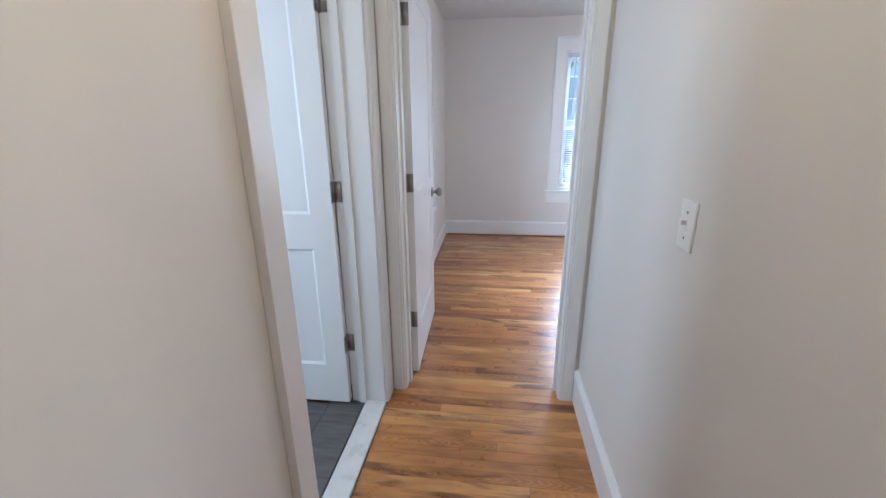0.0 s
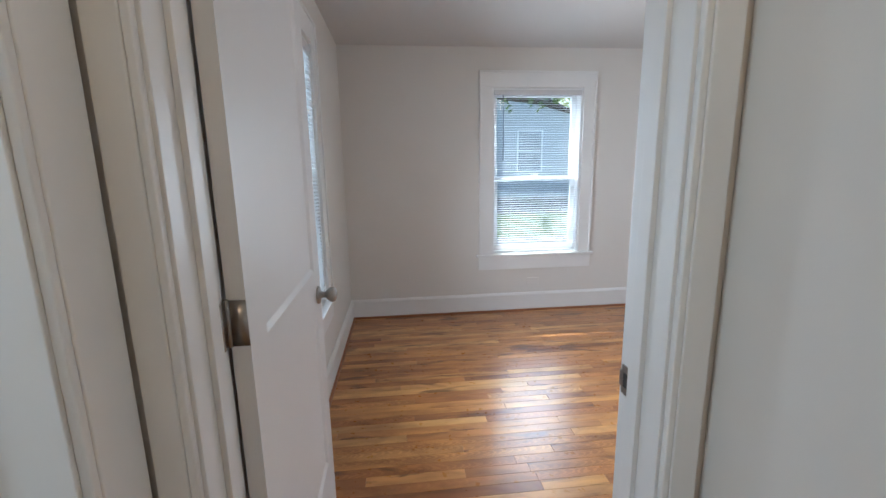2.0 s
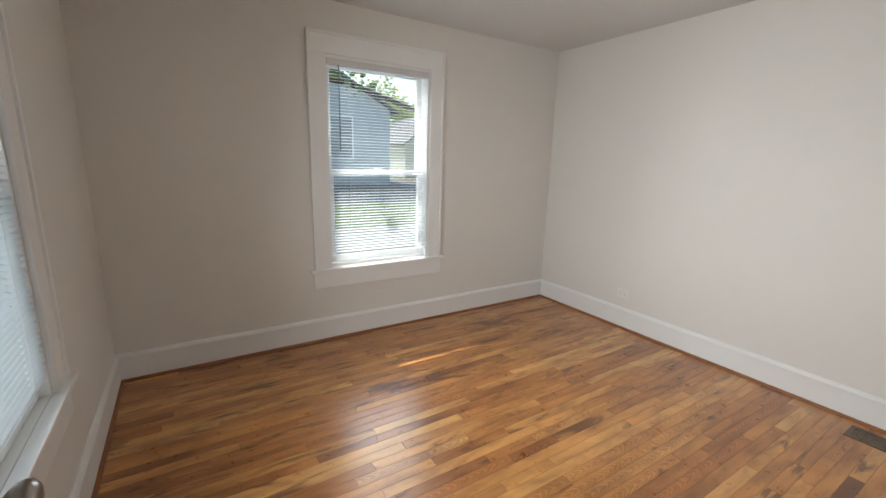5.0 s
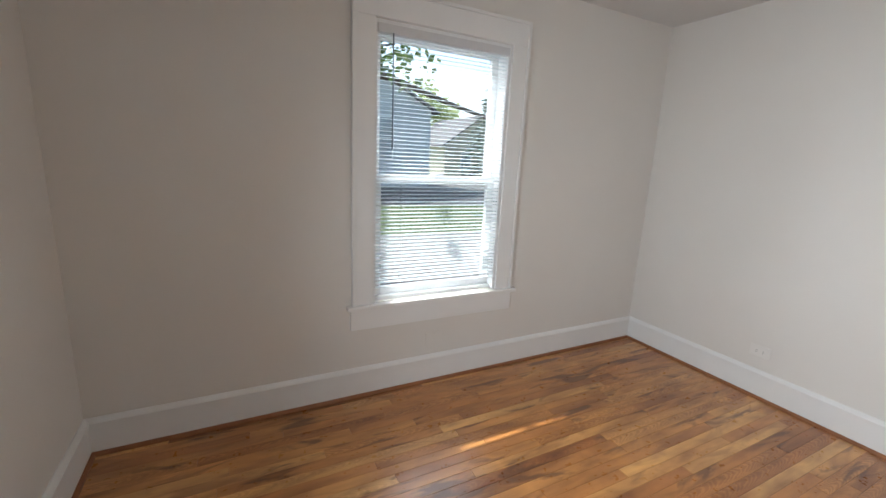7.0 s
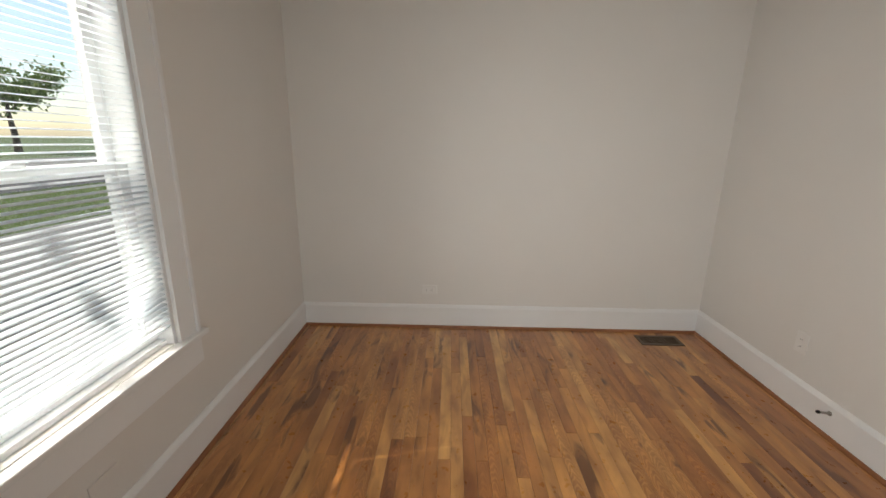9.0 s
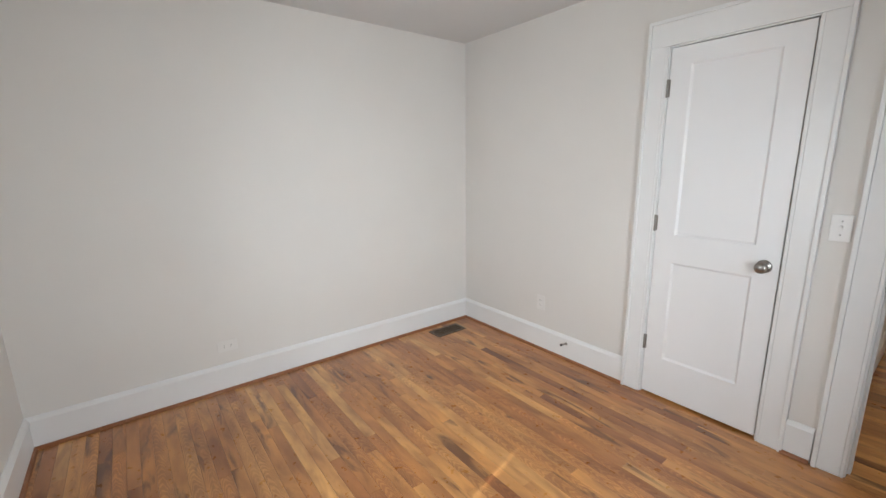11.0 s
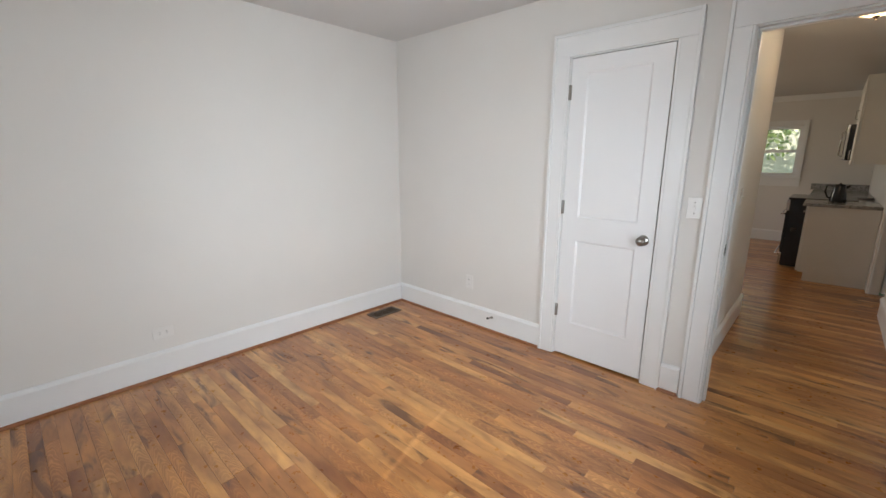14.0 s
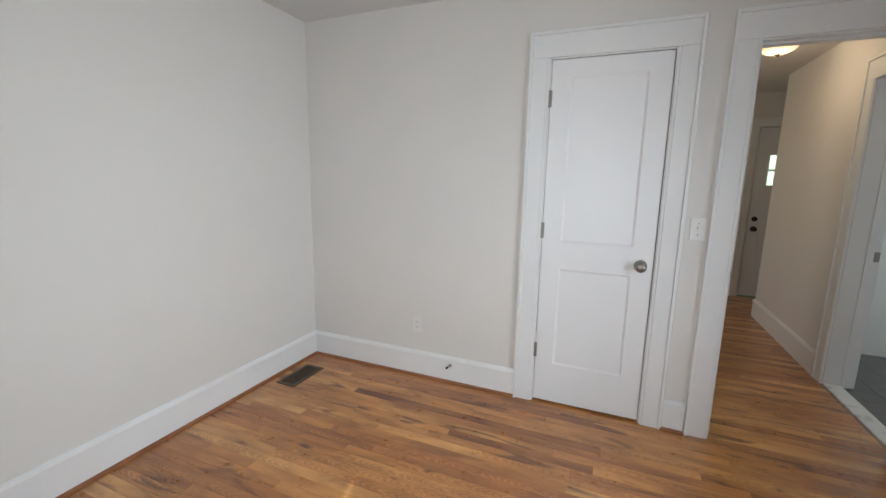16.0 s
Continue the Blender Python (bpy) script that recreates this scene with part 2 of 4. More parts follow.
TILE = surface("pale_tile", (0.70, 0.71, 0.72), (0.76, 0.77, 0.78), 0.2, 7, 60, 0.0)

SIDING = surface("blue_grey_siding", (0.44, 0.46, 0.46), (0.50, 0.52, 0.52), 0.6, 2, 40, 0.1)
SIDING_PALE = surface("pale_yellow_siding", (0.55, 0.50, 0.36), (0.62, 0.56, 0.42), 0.6, 2, 40, 0.1)
OUT_TRIM = surface("exterior_trim", (0.76, 0.76, 0.75), (0.82, 0.82, 0.81), 0.5, 2, 40, 0.05)
SHINGLE = surface("grey_shingle", (0.09, 0.09, 0.095), (0.16, 0.155, 0.15), 0.85, 6, 30, 0.4, dist=0.01)
DARK_PANE = surface("dark_pane", (0.24, 0.27, 0.29), (0.34, 0.37, 0.39), 0.12, 1, 10, 0.0)
CONCRETE = surface("pale_concrete", (0.13, 0.128, 0.120), (0.20, 0.196, 0.185), 0.85, 1.2, 40, 0.3, dist=0.004)
ASPHALT = surface("asphalt", (0.045, 0.046, 0.05), (0.065, 0.066, 0.07), 0.85, 1.5, 60, 0.4, dist=0.006)
GRASS = surface("lawn_soil", (0.055, 0.090, 0.025), (0.105, 0.150, 0.045), 0.9, 0.9, 40, 0.6, dist=0.02)
BLADES = leafy("grass_blades", (0.055, 0.11, 0.022), (0.15, 0.21, 0.06))
LEAVES = leafy("tree_leaves", (0.035, 0.085, 0.018), (0.12, 0.18, 0.05))
LEAVES_PALE = leafy("pale_leaves", (0.19, 0.25, 0.07), (0.33, 0.37, 0.15), 0.5)
NEEDLES = leafy("conifer_needles", (0.022, 0.055, 0.032), (0.055, 0.105, 0.06))
BARK = surface("bark", (0.055, 0.042, 0.032), (0.12, 0.095, 0.075), 0.9, 14, 60, 0.6, stretch=(3, 3, 0.6), dist=0.01)


# ---- mesh helpers ----
def box(bm, x0, y0, z0, x1, y1, z1, bevel=0.0):
    vs = [bm.verts.new((x, y, z)) for z in (z0, z1) for y in (y0, y1) for x in (x0, x1)]
    fs = [bm.faces.new([vs[i] for i in f]) for f in ((0, 2, 3, 1), (4, 5, 7, 6), (0, 1, 5, 4), (2, 6, 7, 3), (0, 4, 6, 2), (1, 3, 7, 5))]
    if bevel:
        es = {e for f in fs for e in f.edges}
        bmesh.ops.bevel(bm, geom=list(es), offset=bevel, segments=2, profile=0.5, affect="EDGES")


def lathe(bm, profile, m=None, n=28):
    """Turn (radius, height) pairs about z."""
    m = m or Matrix.Identity(4)
    rings = []
    for r, z in profile:
        if r < 1e-5:
            rings.append([bm.verts.new(m @ Vector((0, 0, z)))])
        else:
            rings.append([bm.verts.new(m @ Vector((r * math.cos(2 * math.pi * i / n), r * math.sin(2 * math.pi * i / n), z))) for i in range(n)])
    for a, b in zip(rings, rings[1:]):
        for i in range(n):
            j = (i + 1) % n
            if len(a) == 1 and len(b) == 1:
                continue
            if len(a) == 1:
                bm.faces.new((a[0], b[i], b[j]))
            elif len(b) == 1:
                bm.faces.new((a[i], a[j], b[0]))
            else:
                bm.faces.new((a[i], a[j], b[j], b[i]))
    for f in bm.faces:
        f.smooth = True


def tube(bm, pts, radii, n=8):
    rings = []
    for k, p in enumerate(pts):
        p = Vector(p)
        d = (Vector(pts[min(k + 1, len(pts) - 1)]) - Vector(pts[max(k - 1, 0)])).normalized()
        s = d.orthogonal().normalized()
        u = d.cross(s)
        r = radii[k] if isinstance(radii, (list, tuple)) else radii
        rings.append([bm.verts.new(p + r * (math.cos(2 * math.pi * i / n) * s + math.sin(2 * math.pi * i / n) * u)) for i in range(n)])
    for k in range(len(rings) - 1):
        # line the seams of neighbouring rings up
        a, b = rings[k], rings[k + 1]
        s = min(range(n), key=lambda q: (a[0].co - b[q].co).length)
        rings[k + 1] = b = b[s:] + b[:s]
        for i in range(n):
            f = bm.faces.new((a[i], a[(i + 1) % n], b[(i + 1) % n], b[i]))
            f.smooth = True
    bm.faces.new(rings[0][::-1])
    bm.faces.new(rings[-1])


def sweep(bm, profile, p0, p1, nrm):
    """A straight moulding from p0 to p1 on the floor plan; profile points are (away from the wall, up)."""
    nx, ny = nrm
    a = [bm.verts.new((p0[0] + nx * d, p0[1] + ny * d, z)) for d, z in profile]
    b = [bm.verts.new((p1[0] + nx * d, p1[1] + ny * d, z)) for d, z in profile]
    k = len(profile)
    for i in range(k):
        bm.faces.new((a[i], a[(i + 1) % k], b[(i + 1) % k], b[i]))
    bm.faces.new(a[::-1])
    bm.faces.new(b)


def mesh_of(name, bm, material):
    bmesh.ops.recalc_face_normals(bm, faces=bm.faces)
    me = bpy.data.meshes.new(name)
    bm.to_mesh(me)
    bm.free()
    me.materials.append(material)
    return me


def part(name, bm, material, parent=None, label=""):
    ob = new(name, mesh_of(name, bm, material))
    if parent is not None:
        ob.parent = parent
    if label:
        tagged(ob, label)
    return ob


def boxes(name, rows, material, parent=None, label="", bevel=0.0):
    bm = bmesh.new()
    for r in rows:
        box(bm, *r, bevel=bevel)
    return part(name, bm, material, parent, label)


def empty(name, m=None):
    ob = new(name)
    ob.empty_display_size = 0.1
    if m is not None:
        ob.matrix_world = m
    return ob


def structure(ob, label, category):
    return tagged(ob, label, category, kind="structure")


# ---- plan ----
XW, XE, YS, YN, ZC = 0.09, 3.69, 2.55, 5.565, 2.425      # bedroom faces
HW, HE, YH, TW = 0.155, 1.12, 2.415, 0.172              # hall faces, thickness of its west wall
DX0, DX1, DTOP = 0.243, 1.030, 2.035                     # bedroom doorway
CX0, CX1 = 1.380, 1.988                                  # closet doorway
NX0, NX1, WZ0, WZ1 = 1.432, 2.278, 0.575, 2.085          # north window
WY0, WY1 = 3.515, 4.360                                  # west window
BY0, BY1 = 1.485, 2.285                                  # bath doorway
YK, KX0, KX1 = -4.0, 0.215, 4.3                          # kitchen
KWY0, KWY1 = 1.10, 1.86                                  # kitchen window, along x

# walls
wall_north = structure(boxes("wall_north", [(XW - 0.16, YN, -0.5, NX0, YN + 0.16, 2.6), (NX1, YN, -0.5, XE + 0.15, YN + 0.16, 2.6),
    (NX0, YN, -0.5, NX1, YN + 0.16, WZ0), (NX0, YN, WZ1, NX1, YN + 0.16, 2.6)], WALL), "warm light grey painted bedroom wall with one window", "wall")
wall_west = structure(boxes("wall_west", [(XW - 0.16, YS, -0.5, XW, WY0, 2.6), (XW - 0.16, WY1, -0.5, XW, YN, 2.6),
    (XW - 0.16, WY0, -0.5, XW, WY1, WZ0), (XW - 0.16, WY0, WZ1, XW, WY1, 2.6)], WALL), "warm light grey painted bedroom wall with a window", "wall")
wall_east = structure(boxes("wall_east", [(XE, YS - 0.9, -0.5, XE + 0.15, YN, 2.6)], WALL), "plain warm light grey painted bedroom wall", "wall")
wall_south = structure(boxes("wall_south", [(XW - 0.16, YH, 0, DX0 - 0.02, YS, 2.6), (DX1 + 0.02, YH, 0, CX0 - 0.02, YS, 2.6), (CX1 + 0.02, YH, 0, XE, YS, 2.6),
    (DX0 - 0.02, YH, DTOP + 0.02, DX1 + 0.02, YS, 2.6), (CX0 - 0.02, YH, DTOP + 0.02, CX1 + 0.02, YS, 2.6)], WALL),
    "warm light grey painted wall with closet door and doorway", "wall")
wall_hall_east = structure(boxes("wall_hall_east", [(HE, 0.61, 0, HE + 0.13, YH, 2.6)], WALL, bevel=0.006), "warm light grey painted hall wall with a switch", "wall")
wall_closet_back = structure(boxes("wall_closet_back", [(HE + 0.13, YS - 0.95, 0, XE, YS - 0.9, 2.6)], WALL), "plain painted wall behind the closet", "wall")
wall_hall_west = structure(boxes("wall_hall_west", [(HW - TW, -0.15, 0, HW, BY0 - 0.02, 2.6), (HW - TW, BY1 + 0.02, 0, HW, YH, 2.6),
    (HW - TW, BY0 - 0.02, DTOP + 0.02, HW, BY1 + 0.02, 2.6)], WALL, bevel=0.003), "warm beige painted hall wall with the bathroom doorway", "wall")
wall_entry = structure(boxes("wall_entry", [(0.155, -1.13, 0, KX0, -1.0, 2.6), (-0.82, -1.13, DTOP + 0.02, 0.155, -1.0, 2.6), (-1.6, -1.13, 0, -0.82, -1.0, 2.6)], WALL),
    "beige painted wall round the outer door", "wall")
wall_entry_west = structure(boxes("wall_entry_west", [(-1.72, -1.13, 0, -1.6, -0.15, 2.6), (-1.72, -0.15, 0, HW - TW, -0.03, 2.6)], WALL), "plain beige wall of the entry recess", "wall")
wall_kitchen_west = structure(boxes("wall_kitchen_west", [(KX0 - 0.14, YK - 0.15, 0, KX0, -1.13, 2.6)], WALL), "beige painted kitchen wall behind the cabinets", "wall")
wall_kitchen_south = structure(boxes("wall_kitchen_south", [(KX0, YK - 0.15, 0, KWY0, YK, 2.6), (KWY1, YK - 0.15, 0, KX1 + 0.15, YK, 2.6),
    (KWY0, YK - 0.15, 0, KWY1, YK, 1.10), (KWY0, YK - 0.15, 1.96, KWY1, YK, 2.6)], WALL), "beige painted kitchen wall with a window", "wall")
# Out of view; its opening is added for the kitchen's fill lamp.
wall_kitchen_east = structure(boxes("wall_kitchen_east", [(KX1, YK, 0, KX1 + 0.15, -2.2, 2.6), (KX1, -0.6, 0, KX1 + 0.15, 0.61, 2.6), (KX1, -2.2, 0, KX1 + 0.15, -0.6, 0.8), (KX1, -2.2, 2.1, KX1 + 0.15, -0.6, 2.6), (HE + 0.13, 0.61, 0, KX1 + 0.15, 0.75, 2.6)], WALL), "unseen plain beige kitchen wall with an added lamp opening", "wall")
wall_bath = structure(boxes("wall_bath", [(-2.02, 0.55, 0, -1.9, 1.0, 2.6), (-2.02, 1.75, 0, -1.9, YH, 2.6), (-2.02, 1.0, 0, -1.9, 1.75, 0.95), (-2.02, 1.0, 2.05, -1.9, 1.75, 2.6),
    (-1.9, 0.55, 0, HW - TW, 0.67, 2.6), (-2.02, YH, 0, XW - 0.16, YH + 0.12, 2.6)], WALL), "pale painted bathroom walls", "wall")

ceiling = structure(boxes("ceiling", [(XW, YS, ZC, XE, YN, 2.55), (HE, YS - 0.9, ZC, XE, YH, 2.55)], CEIL), "matt white painted bedroom ceiling", "ceiling")
ceiling_hall = structure(boxes("ceiling_hall", [(HW, -1.0, ZC, HE, YH, 2.55), (-1.6, -1.0, ZC, HW - TW, -0.15, 2.55), (HW - TW, -1.0, ZC, HW, -0.15, 2.55),
    (HE, YK, ZC, KX1, 0.61, 2.55), (KX0, YK, ZC, HE, -1.0, 2.55), (-1.9, 0.67, ZC, HW - TW, YH, 2.55)], CEIL), "matt white painted ceiling of hall and kitchen", "ceiling")
roof = structure(boxes("roof", [(-2.6, YK - 0.5, 2.6, KX1 + 0.6, YN + 0.45, 2.68)], SHINGLE), "plain grey roof closing the house", "roof")

floor = structure(boxes("floor", [(XW, YS, -0.06, XE, YN, -0.006), (DX0 - 0.02, YH, -0.06, DX1 + 0.02, YS, -0.006), (CX0 - 0.02, YS - 0.9, -0.06, CX1 + 0.02, YS, -0.006)], SUB),
    "oak strip floor of the bedroom, satin finish", "floor")
floor_hall = structure(boxes("floor_hall", [(HW, -1.0, -0.06, HE, YH, -0.006), (KX0, YK, -0.06, KX1, -1.0, -0.006), (HE, -1.0, -0.06, KX1, 0.61, -0.006), (-1.6, -1.0, -0.06, HW, -0.15, -0.006)], SUB),
    "oak strip floor of hall and kitchen", "floor")
floor_bath = structure(boxes("floor_bath", [(-1.9, 0.67, -0.06, HW - 0.10, YH, -0.008)], SUB), "grey plank floor of the bathroom", "floor")

# mouldings
BASE = [(0, 0), (0.016, 0), (0.016, 0.150), (0.022, 0.152), (0.022, 0.164), (0.014, 0.176), (0.006, 0.184), (0, 0.184)]
SHOE_P = [(0.016, 0.0005), (0.032, 0.0005), (0.031, 0.007), (0.027, 0.013), (0.021, 0.017), (0.016, 0.018)]


def skirting(label, runs, shoe=True):
    bm = bmesh.new()
    for p0, p1, nrm in runs:
        sweep(bm, BASE, p0, p1, nrm)
    ob = structure(part("baseboard", bm, TRIM), label, "baseboard")
    if shoe:
        bm = bmesh.new()
        for p0, p1, nrm in runs:
            sweep(bm, SHOE_P, p0, p1, nrm)
        part("shoe_moulding", bm, SHOE, ob, "red-brown stained wooden shoe moulding")
    return ob


skirting("tall white moulded baseboard with stained shoe moulding", [((XW, YN), (XE, YN), (0, -1)), ((XE, YN), (XE, YS), (-1, 0)), ((XW, YS), (XW, YN), (1, 0)),
    ((2.107, YS), (XE, YS), (0, 1)), ((1.156, YS), (1.268, YS), (0, 1))])
skirting("white moulded baseboard along the hall", [((HE, 0.61), (HE, YH), (-1, 0)), ((HE + 0.13, 0.61), (HE, 0.61), (0, -1)), ((HW, -0.15), (HW, 1.365), (1, 0)), ((HW, 2.40), (HW, YH), (1, 0))], False)
skirting("white baseboard along the kitchen wall", [((KX0 + 0.66, YK), (KX1, YK), (0, 1))], False)


def casing(parent_name, label, x0, x1, top, face, out, axis="x", width=0.113, sill=None, reveal=0.006, lo=0.0, clip0=None, clip1=None):
    """Flat casing with a narrow back band round an opening; three boards, each with its own edges."""
    root = structure(empty(parent_name), label, "trim")
    a0, a1 = x0 - reveal - width if clip0 is None else clip0, x1 + reveal + width if clip1 is None else clip1
    bb = 0.018

    def board(name, u0, u1, z0, z1, d0, d1):
        lo_d, hi_d = sorted((face + out * d0, face + out * d1))
        bm = bmesh.new()
        if axis == "x":
            box(bm, u0, lo_d, z0, u1, hi_d, z1, 0.0025)
        else:
            box(bm, lo_d, u0, z0, hi_d, u1, z1, 0.0025)
        part(name, bm, TRIM, root)
    ztop = top + reveal
    board("side_board", a0 + (bb if clip0 is None else 0), x0 - reveal - 0.0135, lo, ztop, 0.0, 0.017)
    board("bead", x0 - reveal - 0.0135, x0 - reveal, lo, ztop, 0.0, 0.0145)
    board("side_board", x1 + reveal + 0.0135, a1 - (bb if clip1 is None else 0), lo, ztop, 0.0, 0.017)
    board("bead", x1 + reveal, x1 + reveal + 0.0135, lo, ztop, 0.0, 0.0145)
    board("head_board", a0 + bb, a1 - bb, ztop, ztop + width + 0.006, 0.0, 0.019)
    if clip0 is None:
        board("back_band", a0, a0 + bb, lo, ztop + width + 0.006 + bb, 0.0, 0.026)
    if clip1 is None:
        board("back_band", a1 - bb, a1, lo, ztop + width + 0.006 + bb, 0.0, 0.026)
    board("back_band", a0 + bb, a1 - bb, ztop + width + 0.006, ztop + width + 0.006 + bb, 0.0, 0.026)
    return root


casing("trim_bedroom_door", "white casing round the bedroom doorway, room side", DX0, DX1, DTOP, YS, 1, clip0=0.118)
casing("trim_bedroom_door_hall", "white casing round the bedroom doorway, hall side", DX0, DX1, DTOP, YH, -1, clip0=0.175, clip1=1.100)
casing("trim_closet_door", "white casing round the closet door", CX0, CX1, DTOP, YS, 1)
casing("trim_bath_door", "white beaded casing round the bathroom doorway", BY0, BY1, DTOP, HW, 1, axis="y", clip1=2.393)


def jamb(label, x0, x1, top, y0, y1, axis="x", stop=None):
    """Door lining: two sides and a head, with door stops."""
    root = structure(empty("door_frame"), label, "door frame")
    t = 0.019

    def b(name, u0, u1, v0, v1, z0, z1):
        bm = bmesh.new()
        box(bm, *((u0, v0, z0, u1, v1, z1) if axis == "x" else (v0, u0, z0, v1, u1, z1)), 0.0015)
        part(name, bm, TRIM, root)
    b("side_jamb", x0 - t, x0, y0, y1, 0, top)
    b("side_jamb", x1, x1 + t, y0, y1, 0, top)
    b("head_jamb", x0 - t, x1 + t, y0, y1, top, top + t)
    if stop:
        s0, s1 = stop
        b("door_stop_strip", x0, x0 + 0.011, s0, s1, 0, top - 0.011)
        b("door_stop_strip", x1 - 0.011, x1, s0, s1, 0, top - 0.011)
        b("door_stop_strip", x0, x1, s0, s1, top - 0.011, top)
    return root


jamb("white painted lining of the bedroom doorway", DX0, DX1, DTOP, YH, YS, stop=(YS - 0.078, YS - 0.040))
jamb("white painted lining of the closet doorway", CX0, CX1, DTOP, YH, YS, stop=(YS - 0.078, YS - 0.040))
jamb("white painted lining of the bathroom doorway", BY0, BY1, DTOP, HW - TW, HW, axis="y", stop=(HW - TW + 0.038, HW - TW + 0.076))
structure(boxes("threshold", [(HW - 0.10, BY0, -0.006, HW + 0.004, BY1, 0.012)], MARBLE, bevel=0.004), "pale marble threshold of the bathroom doorway", "threshold")


# ---- doors ----
def leaf_mesh(bm, w, h, t, panels, depth=0.009, slope=0.012):
    """A door leaf in x 0..w, z 0..h, y 0..t with sunk flat panels on both faces."""
    xs = sorted({0, w, *(v for q in panels for v in (q[0], q[1]))})
    zs = sorted({0, h, *(v for q in panels for v in (q[2], q[3]))})

    def inside(x0, x1, z0, z1):
        return any(q[0] - 1e-6 <= x0 and x1 <= q[1] + 1e-6 and q[2] - 1e-6 <= z0 and z1 <= q[3] + 1e-6 for q in panels)
    for y, s in ((0.0, 1), (t, -1)):
        def quad(*c):
            bm.faces.new([bm.verts.new(v) for v in c])
        for x0, x1 in zip(xs, xs[1:]):
            for z0, z1 in zip(zs, zs[1:]):
                if not inside(x0, x1, z0, z1):
                    quad((x0, y, z0), (x1, y, z0), (x1, y, z1), (x0, y, z1))
        for x0, x1, z0, z1 in panels:
            yi = y + s * depth
            o = [(x0, y, z0), (x1, y, z0), (x1, y, z1), (x0, y, z1)]
            i = [(x0 + slope, yi, z0 + slope), (x1 - slope, yi, z0 + slope), (x1 - slope, yi, z1 - slope), (x0 + slope, yi, z1 - slope)]
            for k in range(4):
                quad(o[k], o[(k + 1) % 4], i[(k + 1) % 4], i[k])
            quad(*i)
    for a, b in (((0, 0), (w, 0)), ((w, 0), (w, h)), ((w, h), (0, h)), ((0, h), (0, 0))):
        bm.faces.new([bm.verts.new(v) for v in ((a[0], 0, a[1]), (b[0], 0, b[1]), (b[0], t, b[1]), (a[0], t, a[1]))])
    bmesh.ops.remove_doubles(bm, verts=bm.verts, dist=1e-5)


KNOB = [(0.0, 0.0), (0.033, 0.0), (0.033, 0.004), (0.029, 0.009), (0.014, 0.012), (0.011, 0.020), (0.012, 0.028), (0.019, 0.034), (0.0265, 0.043),
        (0.0285, 0.052), (0.0265, 0.060), (0.019, 0.066), (0.008, 0.069), (0.0, 0.0695)]


def knob(parent, m, label="satin nickel door knob"):
    bm = bmesh.new()
    lathe(bm, KNOB, m)
    return part("door_knob", bm, NICKEL, parent, label)


def hinge(parent, x, y, z, ax, ay, open_flat):
    """A butt hinge with rounded leaves; ax, ay give the way its plates lie, open_flat whether both plates show."""
    bm = bmesh.new()
    h = 0.045
    if open_flat:
        for sx, sy in ax, ay:
            bm2 = bmesh.new()
            L = 0.036
            x1, y1 = x + sx * L, y + sy * L
            th = 0.0012
            box(bm2, min(x, x1) - (th if sx == 0 else 0), min(y, y1) - (th if sy == 0 else 0), z - h,
                max(x, x1) + (th if sx == 0 else 0), max(y, y1) + (th if sy == 0 else 0), z + h)
            me = bpy.data.meshes.new("tmp")
            bm2.to_mesh(me)
            bm2.free()
            bm.from_mesh(me)
            bpy.data.meshes.remove(me)
    lathe(bm, [(0, z - h - 0.003), (0.0035, z - h - 0.002), (0.006, z - h), (0.006, z + h), (0.0035, z + h + 0.002), (0, z + h + 0.003)], Matrix.Translation((x, y, 0)), 12)
    return part("hinge", bm, NICKEL, parent, "satin nickel butt hinge")


HZ = (0.341, 1.084, 1.826)
PAN = lambda w: [(0.105, w - 0.105, 0.245, 0.845), (0.105, w - 0.105, 1.005, 1.925)]

# closet door, shut, hinges on its east side
closet = structure(empty("door_2"), "white two-panel closet door, shut, with nickel knob", "door")
bm = bmesh.new()
leaf_mesh(bm, CX1 - CX0 - 0.009, 2.013, 0.035, PAN(CX1 - CX0 - 0.009))
leaf = part("door_leaf", bm, DOOR, closet)
leaf.location = (CX0 + 0.005, YS - 0.037, 0.016)
knob(closet, Matrix.Translation((CX0 + 0.066, YS - 0.002, 0.922)) @ pose(0, 0, 0, -90, 0, 0))
for z in HZ:
    hinge(closet, CX1 + 0.001, YS + 0.004, z, (1, 0), (0, 0), False)
    bm = bmesh.new()
    box(bm, CX1 - 0.012, YS - 0.003, z - 0.045, CX1 + 0.014, YS + 0.001, z + 0.045, 0.001)
    part("hinge_plate", bm, NICKEL, closet)

# bedroom door, swung open against the west side
bed_door = structure(empty("door_1"), "white two-panel bedroom door, wide open, nickel knob", "door")
DW = DX1 - DX0 - 0.010
bm = bmesh.new()
leaf_mesh(bm, DW, 2.015, 0.035, PAN(DW))
leaf = part("door_leaf", bm, DOOR, bed_door)
OPEN = 91.3
DOORM = pose(DX0 + 0.002, YS + 0.006, 0.014, 0, 0, OPEN)
leaf.matrix_world = DOORM @ Matrix.Translation((0.004, -0.035, 0))
K = DOORM @ Matrix.Translation((DW - 0.060, 0, 0.908))
knob(bed_door, K @ Matrix.Translation((0, -0.035, 0)) @ pose(0, 0, 0, 90, 0, 0))
knob(bed_door, K @ pose(0, 0, 0, -90, 0, 0))
bm = bmesh.new()
box(bm, DW + 0.0035, -0.030, 0.88, DW + 0.0055, -0.006, 0.94, 0.0008)
part("latch_plate", bm, NICKEL, bed_door, "nickel latch plate").matrix_world = DOORM
for z in HZ:
    hinge(bed_door, DX0 + 0.002, YS + 0.006, z, (0, -1), (1, 0), True)
